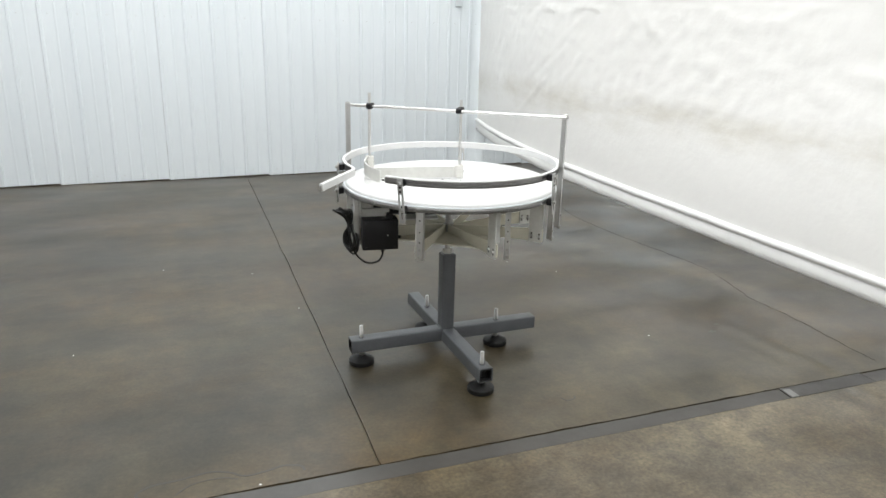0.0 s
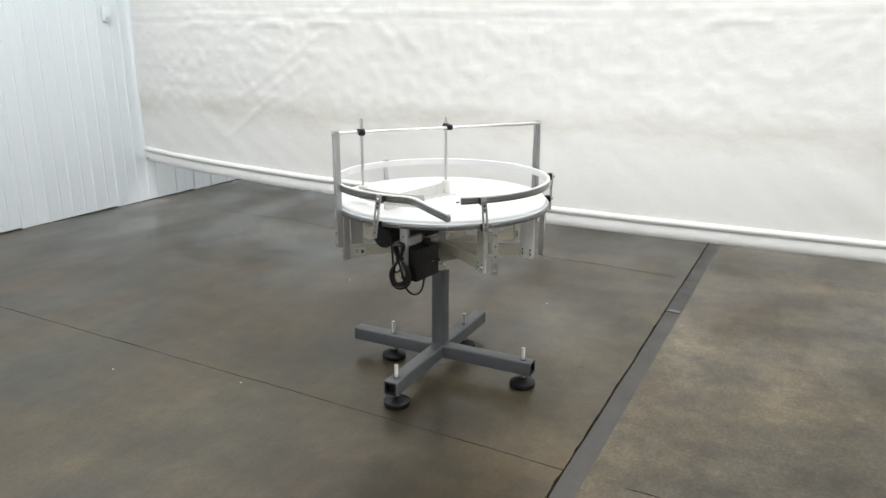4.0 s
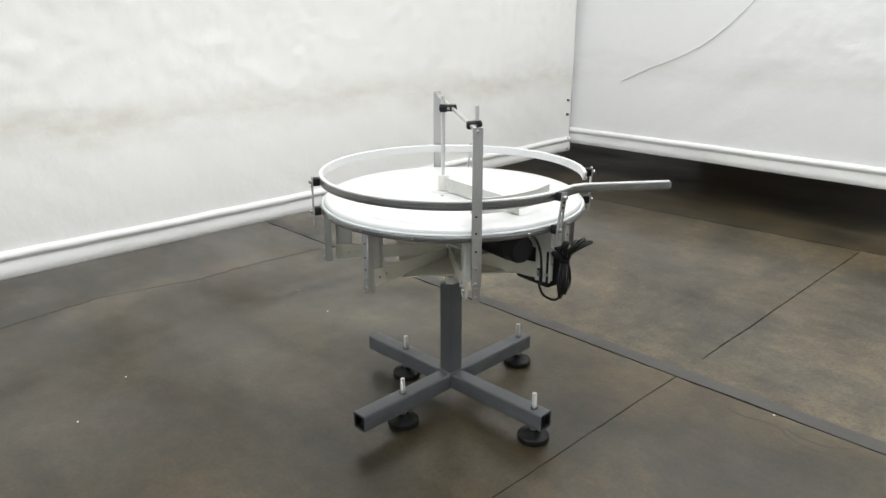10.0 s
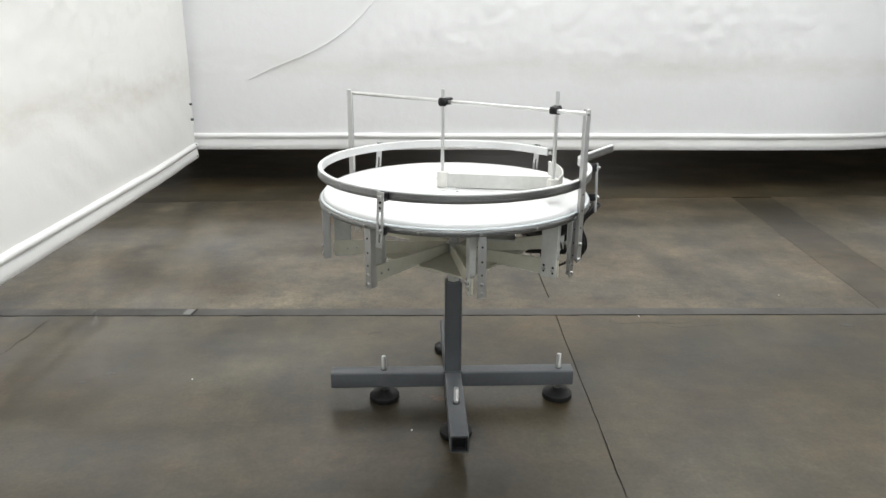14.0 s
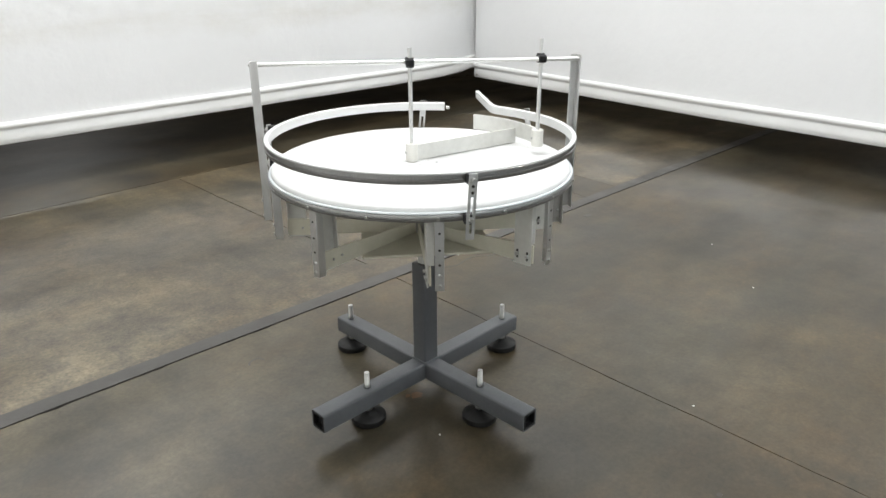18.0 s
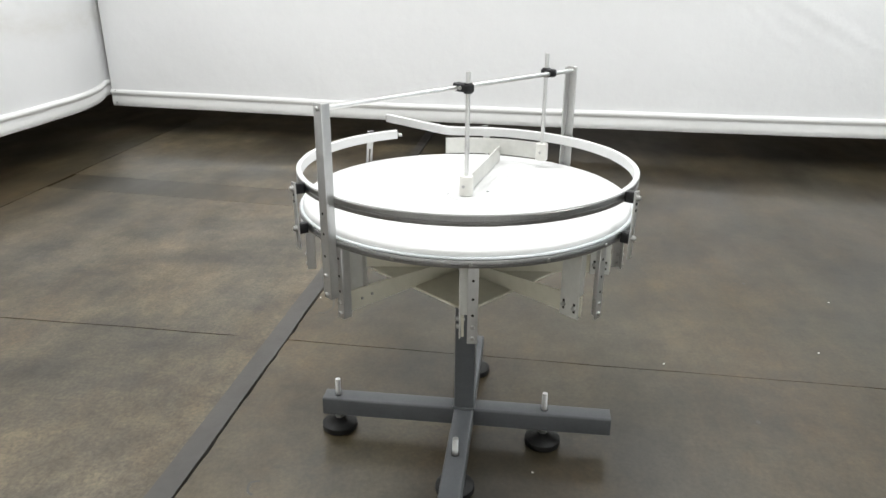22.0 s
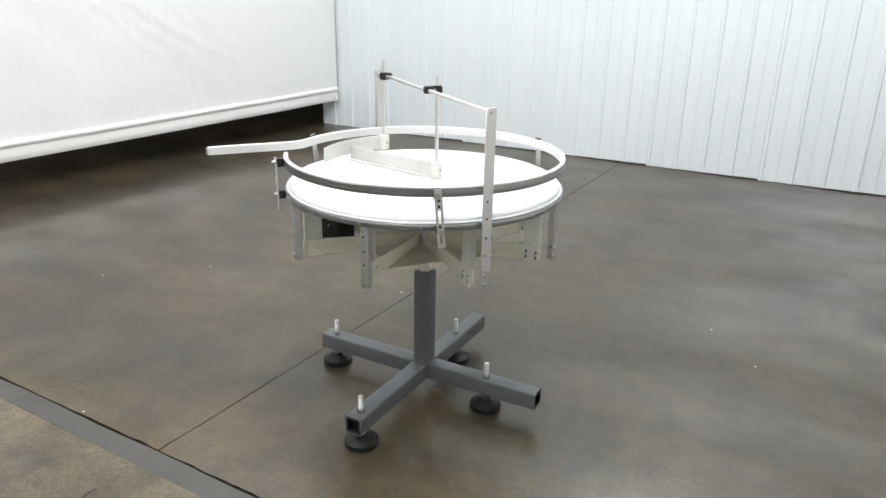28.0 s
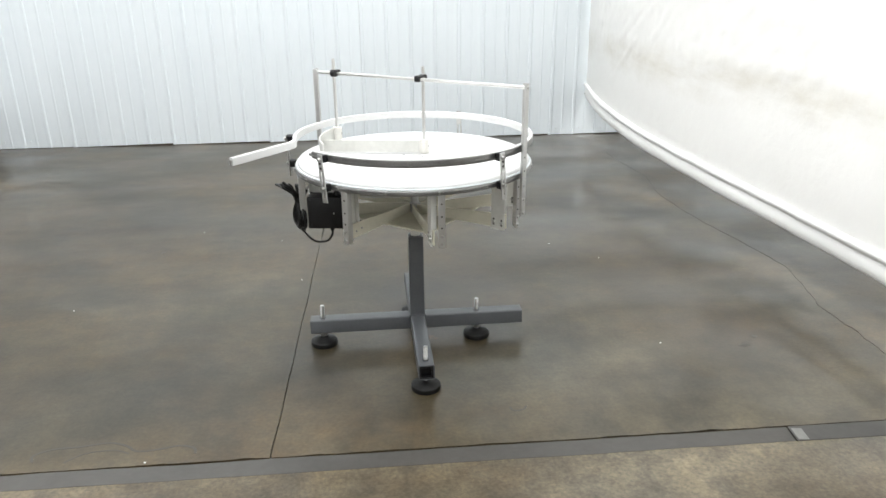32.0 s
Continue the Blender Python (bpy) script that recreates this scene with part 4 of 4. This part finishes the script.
# disc, its rim and the fixed ring under it
bm = bmesh.new()
disc_solid(bm, [(0.425, 0.770), (0.4405, 0.772), (0.4425, 0.776), (0.4425, 0.792), (0.4415, 0.798), (0.4385, 0.8025), (0.4330, 0.8048), (0.4250, 0.8055)], 160, (CX, CY))
disc = part("disc", bm, "uhmw", TABLE, "white polyethylene turntable disc")
bm = bmesh.new()
lathe(bm, [(0.4435, 0.786), (0.4500, 0.786), (0.4505, 0.7885), (0.4490, 0.7905), (0.4435, 0.7905)], 160, (CX, CY))
part("wear_edge", bm, "uhmw_grey", disc)
bm = bmesh.new()
lathe(bm, [(0.4440, 0.7675), (0.4530, 0.7675), (0.4540, 0.769), (0.4540, 0.7735), (0.4520, 0.7745), (0.4520, 0.7765), (0.4540, 0.7775), (0.4540, 0.7840), (0.4530, 0.7852), (0.4440, 0.7852)], 192, (CX, CY))
rim = part("rim_ring", bm, "rim_steel", TABLE, "grooved metal rim ring")
for k in range(16):
    az = 6.5 + 22.5 * k
    bolt("rim_bolt", rim, polar(az, 0.4535, 0.7755), polar(az, 0.4575, 0.7755), 0.0048, 0.0036)
bm = bmesh.new()
disc_solid(bm, [(0.300, 0.758), (0.302, 0.760), (0.302, 0.768), (0.300, 0.770)], 64, (CX, CY))
part("drive_plate", bm, "aluminium_dull", disc)
bm = bmesh.new()
disc_solid(bm, [(0.046, 0.8050), (0.046, 0.8072), (0.044, 0.8078)], 40, (0.038, -0.006))
hub_plate = part("hub_cover", bm, "uhmw", disc)
for az in (20, 110, 200, 290):
    p = Vector((0.012 + 0.055 * math.cos(radians(az)), 0.0 + 0.055 * math.sin(radians(az)), 0.0))
    bolt("disc_screw", disc, (p.x, p.y, 0.8045), (p.x, p.y, 0.8064), 0.0048, None, "grey_paint")

# guide rail with its outlet
R_RAIL = 0.4475
path = [tuple(polar(a, R_RAIL, 0).xy) for a in [215.6 + 2.0 * k for k in range(167)]]
last = Vector(path[-1])
tip = Vector((-0.626, -0.349))
d0 = (last - Vector(path[-2])).normalized()
c1 = last + d0 * 0.040
for k in range(1, 9):
    t = k / 8
    q = last * (1 - t) ** 2 + 2 * c1 * t * (1 - t) + (c1 + (tip - c1).normalized() * 0.040) * t * t
    path.append(tuple(q))
for k in range(1, 13):
    path.append(tuple(Vector(path[174]).lerp(tip, k / 12)))
Z0, Z1 = 0.864, 0.891
bm = bmesh.new()
rail(bm, path, [(0.0005, Z0 + 0.001), (0.0065, Z0), (0.0070, Z0 + 0.001), (0.0070, Z0 + 0.009), (0.0050, Z0 + 0.010), (0.0050, Z0 + 0.014), (0.0070, Z0 + 0.015), (0.0070, Z1 - 0.005), (0.0060, Z1 - 0.004), (0.0005, Z1 - 0.004)])
guide = part("guide_rail", bm, "rim_steel", TABLE, "round guide rail with metal backing and straight outlet")
bm = bmesh.new()
rail(bm, path, [(-0.0065, Z0 + 0.001), (0.0, Z0), (0.0, Z1 - 0.0035), (0.0060, Z1 - 0.0035), (0.0068, Z1 - 0.001), (0.0050, Z1 + 0.001), (-0.0045, Z1 + 0.001), (-0.0065, Z1 - 0.001)])
part("wear_strip", bm, "uhmw", guide, "white plastic wear strip")
d = (tip - Vector(path[174])).normalized()
bm = bmesh.new()
box(bm, (tip.x + d.x * 0.003, tip.y + d.y * 0.003, (Z0 + Z1) / 2), (0.006, 0.010, 0.018), turned(math.degrees(math.atan2(d.y, d.x))), 0.001, 1)
part("rail_end_plug", bm, "zinc", guide)
p = polar(214.9, R_RAIL + 0.002, (Z0 + Z1) / 2 - 0.003)
bolt("rail_end_plug", guide, p, p + Vector((math.sin(radians(215)), -math.cos(radians(215)), 0)) * 0.012, 0.006)


def rail_clip(az, lean):
    rot = turned(az) @ Euler((radians(lean), 0, 0)).to_matrix()
    rot2 = turned(az)
    at = lambda r, t, z: Vector((CX, CY, 0.815)) + rot @ Vector((r, t, z - 0.815))
    bm = bmesh.new()
    r, w, lo, hi = 0.480, 0.0215, 0.727, 0.893
    s0, s1 = 0.742, 0.835
    box(bm, at(r, 0, (lo + s0) / 2), (0.0045, w, s0 - lo), rot)
    box(bm, at(r, 0, (s1 + hi) / 2), (0.0045, w, hi - s1), rot)
    for sgn in (-1, 1):
        box(bm, at(r, sgn * (w / 2 - 0.0036), (s0 + s1) / 2), (0.0045, 0.0072, s1 - s0 + 0.0004), rot)
    clip = part("rail_clip", bm, "aluminium", TABLE, "slotted aluminium rail bracket with black clamps")
    for z, rr in ((0.877, 0.454), (0.777, 0.455)):
        b = bmesh.new()
        box(b, at((rr + r - 0.002) / 2 + 0.0005, 0, z), (r - 0.003 - rr, 0.024, 0.026), rot, 0.0025)
        part("clamp_block", b, "black_plastic", clip, "black plastic clamp block")
        bolt("washer", clip, at(r + 0.002, 0, z), at(r + 0.005, 0, z), 0.0085, None, "zinc", 16)
        bolt("clamp_bolt", clip, at(r + 0.005, 0, z), at(r + 0.011, 0, z), 0.0070, 0.0055, "zinc", 14)
    # dark discs on the bar's face, for shaded holes
    for z in (0.846, 0.862):
        bolt("bolt_hole", clip, at(r + 0.0020, 0, z), at(r + 0.0030, 0, z), 0.0042, None, "gap")
    return clip


for az, lean in ((61, -3), (176.5, -9), (226, 5), (305, 5)):
    rail_clip(az, lean)

# crossbar frame
POSTS = ((142.4, 0.463, 0.634), (321.4, 0.466, 0.636))
tops = []
for az, r, zb in POSTS:
    rot = turned(az)
    at = lambda rr, t, z: Vector((CX, CY, 0)) + rot @ Vector((rr, t, z))
    bm = bmesh.new()
    h = 1.1025 - zb
    box(bm, at(r + 0.007, 0, zb + h / 2), (0.004, 0.030, h), rot, 0.001, 1)
    box(bm, at(r - 0.004, 0.013, zb + h / 2), (0.020, 0.004, h), rot, 0.001, 1)
    up = part("upright", bm, "aluminium", TABLE, "drilled aluminium angle upright")
    # holes drawn as dark discs in place of their inner shade
    for z in (0.745, 0.800, 0.850):
        bolt("bolt_hole", up, at(r + 0.0085, -0.002, z), at(r + 0.0096, -0.002, z), 0.0034, None, "gap")
    for z in (zb + 0.010, zb + 0.060):
        bolt("upright_bolt", up, at(r + 0.009, -0.002, z), at(r + 0.0145, -0.002, z), 0.0065, 0.0045)
    bolt("crossbar_bolt", up, at(r + 0.009, 0, 1.0905), at(r + 0.0135, 0, 1.0905), 0.0060, 0.0045)
    tops.append(at(r + 0.005, 0, 1.0905))
bm = bmesh.new()
cyl(bm, tops[0], tops[1], 0.0062, seg=16)
crossbar = part("crossbar", bm, "stainless", TABLE, "polished round stainless crossbar")
along = (tops[1] - tops[0]).normalized()
across = Vector((-along.y, along.x, 0))


def rod_set(x, y, top, block_lo, block_hi):
    bm = bmesh.new()
    cyl(bm, (x, y, block_lo + 0.01), (x, y, top), 0.0060, seg=16)
    rod = part("guide_rod", bm, "stainless", TABLE, "stainless vertical guide rod")
    p = Vector((x, y, 1.0925))
    q = tops[0] + along * ((p - tops[0]).dot(along))
    mid = (p + q) / 2
    ln = (p - q).length
    rot = turned(math.degrees(math.atan2(across.y, across.x)))
    bm = bmesh.new()
    box(bm, (mid.x, mid.y, 1.0925), (ln + 0.028, 0.024, 0.023), rot, 0.006, 3)
    cyl(bm, (p.x, p.y, 1.0795), (p.x, p.y, 1.1055), 0.0115, seg=18)
    cl = part("cross_clamp", bm, "black_plastic", TABLE, "black plastic cross clamp")
    for s in (-1, 1):
        c = Vector((mid.x, mid.y, 1.0925)) + along * 0.012 * s
        bolt("clamp_screw", cl, c, c + along * 0.004 * s, 0.005)
    bm = bmesh.new()
    disc_solid(bm, [(0.0165, block_lo), (0.0185, block_lo + 0.002), (0.0185, block_hi - 0.002), (0.0165, block_hi)], 28, (x, y))
    col = part("rod_collar", bm, "collar", rod, "off-white plastic rod collar")
    bm = bmesh.new()
    cyl(bm, (x + 0.017, y - 0.006, (block_lo + block_hi) / 2), (x + 0.0195, y - 0.007, (block_lo + block_hi) / 2), 0.004, seg=10)
    part("set_screw", bm, "zinc", rod)
    return rod


rod_set(-0.296, 0.198, 1.1475, 0.828, 0.880)
rod_set(0.041, -0.004, 1.1335, 0.8085, 0.863)


def deflector(pts, z0, z1, label):
    bm = bmesh.new()
    rail(bm, pts, [(-0.0025, z0), (0.0025, z0), (0.0025, z1), (-0.0025, z1)])
    return part("deflector_plate", bm, "aluminium_dull", TABLE, label, smooth=30)


a, b = Vector((0.030, -0.001)), Vector((-0.352, 0.066))
strt = deflector([tuple(a.lerp(b, k / 6)) for k in range(7)], 0.8085, 0.855, "straight brushed deflector plate over the disc")
bm = bmesh.new()
a2, b2 = Vector((0.030, -0.009)), Vector((-0.350, 0.058))
rail(bm, [tuple(a2.lerp(b2, k / 6)) for k in range(7)], [(-0.006, 0.8075), (0.006, 0.8075), (0.006, 0.8095), (-0.006, 0.8095)])
part("plate_foot", bm, "uhmw", strt)
deflector([tuple(polar(146 + 2.5 * k, 0.366 - 0.0007 * k, 0).xy) for k in range(21)], 0.828, 0.877, "curved brushed deflector plate beside the rail")

# drive motor
bm = bmesh.new()
m0, m1 = Vector((-0.376, 0.067, 0.700)), Vector((-0.150, 0.026, 0.700))
ax = (m1 - m0).normalized()
cyl(bm, m0 + ax * 0.012, m1, 0.0455, seg=36)
cyl(bm, m0, m0 + ax * 0.012, 0.040, 0.0455, 36)
motor = part("motor", bm, "black_paint", TABLE, "black cylindrical gear motor")
for k in range(10):
    c = m0 + ax * (0.05 + 0.012 * k)
    bolt("cooling_fin", motor, c, c + ax * 0.004, 0.0475, None, "black_paint", 36)
bm = bmesh.new()
box(bm, m1 + ax * 0.045, (0.090, 0.080, 0.085), turned(math.degrees(math.atan2(ax.y, ax.x))), 0.006)
part("gearbox", bm, "black_paint", motor)
bm = bmesh.new()
box(bm, m1 + ax * 0.02 + Vector((0, 0, -0.058)), (0.16, 0.10, 0.006), turned(math.degrees(math.atan2(ax.y, ax.x))), 0.001)
part("motor_mount", bm, "aluminium_dull", motor)

# control box
brot = turned(-8)
BC = Vector((-0.336, -0.080, 0.615))
cbox = block("control_box", TABLE, BC, (0.146, 0.078, 0.126), "black_plastic", brot, 0.005, "black plastic speed control box")
block("box_cover", cbox, BC + brot @ Vector((0, -0.0405, 0)), (0.136, 0.004, 0.116), "black_plastic", brot, 0.002)
for u in (-0.060, 0.060):
    for v in (-0.050, 0.050):
        k0 = BC + brot @ Vector((u, -0.0425, v))
        bolt("cover_screw", cbox, k0, k0 + brot @ Vector((0, -0.0015, 0)), 0.0032, None, "black_paint")
k0 = BC + brot @ Vector((0.040, -0.008, 0.063))
bolt("speed_knob", cbox, k0, k0 + Vector((0, 0, 0.020)), 0.0150, 0.0130, "black_plastic", 24, "black speed knob")
k0 = BC + brot @ Vector((0.073, -0.032, -0.012))
bolt("toggle", cbox, k0, k0 + brot @ Vector((0.010, 0, 0)), 0.0065, None, "black_plastic", 16)
k0 = BC + brot @ Vector((0.028, -0.0425, 0.000))
bolt("indicator", cbox, k0, k0 + brot @ Vector((0, -0.003, 0)), 0.003, None, "zinc", 12)
k0 = BC + brot @ Vector((0.012, -0.010, -0.063))
bolt("cable_gland", cbox, k0, k0 - Vector((0, 0, 0.014)), 0.0095, 0.0075, "black_plastic", 16)
block("box_bracket", cbox, BC + brot @ Vector((-0.010, 0.030, 0.070)), (0.110, 0.016, 0.050), "aluminium_dull", brot, 0.001)


def smooth_path(keys, n=10):
    """A rounded line through key points."""
    out = []
    for i in range(len(keys) - 1):
        p0, p1, p2, p3 = (Vector(keys[max(0, min(len(keys) - 1, i + j))]) for j in (-1, 0, 1, 2))
        for k in range(n):
            t = k / n
            out.append(0.5 * (2 * p1 + (p2 - p0) * t + (2 * p0 - 5 * p1 + 4 * p2 - p3) * t * t + (3 * p1 - p0 - 3 * p2 + p3) * t ** 3))
    out.append(Vector(keys[-1]))
    return out


# mains lead, folded into long loops, tied once, with its plug standing up
rng = random.Random(4)
TIE = Vector((-0.446, -0.056, 0.651))
flat, outw = Vector((-0.42, 0.91, 0)), Vector((-0.91, -0.42, 0))
keys = []
loops = 7
for k in range(loops):
    w_lo, w_hi = 0.022 + 0.014 * rng.random(), 0.012 + 0.012 * rng.random()
    lo, hi = 0.098 + 0.030 * rng.random(), 0.058 + 0.022 * rng.random()
    depth = -0.013 + 0.026 * k / (loops - 1)
    lean, splay = rng.uniform(-0.006, 0.006), (rng.uniform(0.050, 0.078) if k in (1, 2, 4, 5) else rng.uniform(0.0, 0.022))
    for u, z in ((0.004, 0.0), (w_lo, -0.45 * lo), (w_lo * 0.9, -0.85 * lo), (lean, -lo), (-w_lo, -0.8 * lo), (-w_lo * 0.9, -0.4 * lo), (-0.004, 0.0), (-w_hi * 0.8, 0.45 * hi), (-w_hi, 0.85 * hi), (lean, hi), (w_hi, 0.85 * hi), (w_hi * 0.8, 0.45 * hi)):
        keys.append(TIE + flat * (u + lean * abs(z) * 4) + outw * (depth + splay * max(0.0, z / hi) ** 1.6 + rng.uniform(-0.003, 0.003)) + Vector((0, 0, z)))
keys += [TIE + flat * 0.006 + outw * 0.012, TIE - flat * 0.012 + outw * 0.010 + Vector((0, 0, -0.075)), TIE - flat * 0.020 + Vector((0.010, 0, -0.128)), TIE + Vector((0.055, -0.030, -0.158)), BC + brot @ Vector((-0.010, -0.012, -0.120)), BC + brot @ Vector((0.010, -0.010, -0.096)), BC + brot @ Vector((0.012, -0.010, -0.076))]
bm = bmesh.new()
tube(bm, smooth_path(keys, 6), 0.0042, 8)
lead = part("mains_lead", bm, "rubber", TABLE, "black mains lead, coiled and tied")
bm = bmesh.new()
lathe(bm, [(0.013, -0.006), (0.0165, -0.005), (0.0165, 0.005), (0.013, 0.006)], 20)
bmesh.ops.translate(bm, vec=TIE, verts=bm.verts)
part("cable_tie", bm, "black_plastic", lead)
bm = bmesh.new()
plug0, plug1 = TIE + Vector((0.004, 0.012, 0.004)), Vector((-0.424, -0.022, 0.684))
up_d = (plug1 - plug0).normalized()
cyl(bm, plug0, plug0 + up_d * 0.020, 0.007, 0.012, 14)
box(bm, plug0 + up_d * 0.030, (0.024, 0.017, 0.024), up_d.to_track_quat("Z", "Y").to_matrix(), 0.005)
plug = part("mains_plug", bm, "black_plastic", lead, "black mains plug with two prongs")
for sgn in (-1, 1):
    c = plug0 + up_d * 0.050 + Vector((0.006 * sgn, 0.003 * sgn, 0))
    block("prong", lead, c, (0.0018, 0.006, 0.018), "zinc", up_d.to_track_quat("Z", "Y").to_matrix(), 0)
bm = bmesh.new()
tube(bm, smooth_path([(-0.355, 0.050, 0.742), (-0.385, 0.026, 0.735), (-0.398, 0.010, 0.690), (-0.401, 0.004, 0.640), (-0.400, 0.000, 0.590), (-0.394, -0.006, 0.574), (-0.384, -0.016, 0.578), (-0.378, -0.026, 0.600), BC + brot @ Vector((-0.030, 0.036, 0.010))], 8), 0.0040, 8)
part("motor_lead", bm, "rubber", TABLE, "black motor lead")
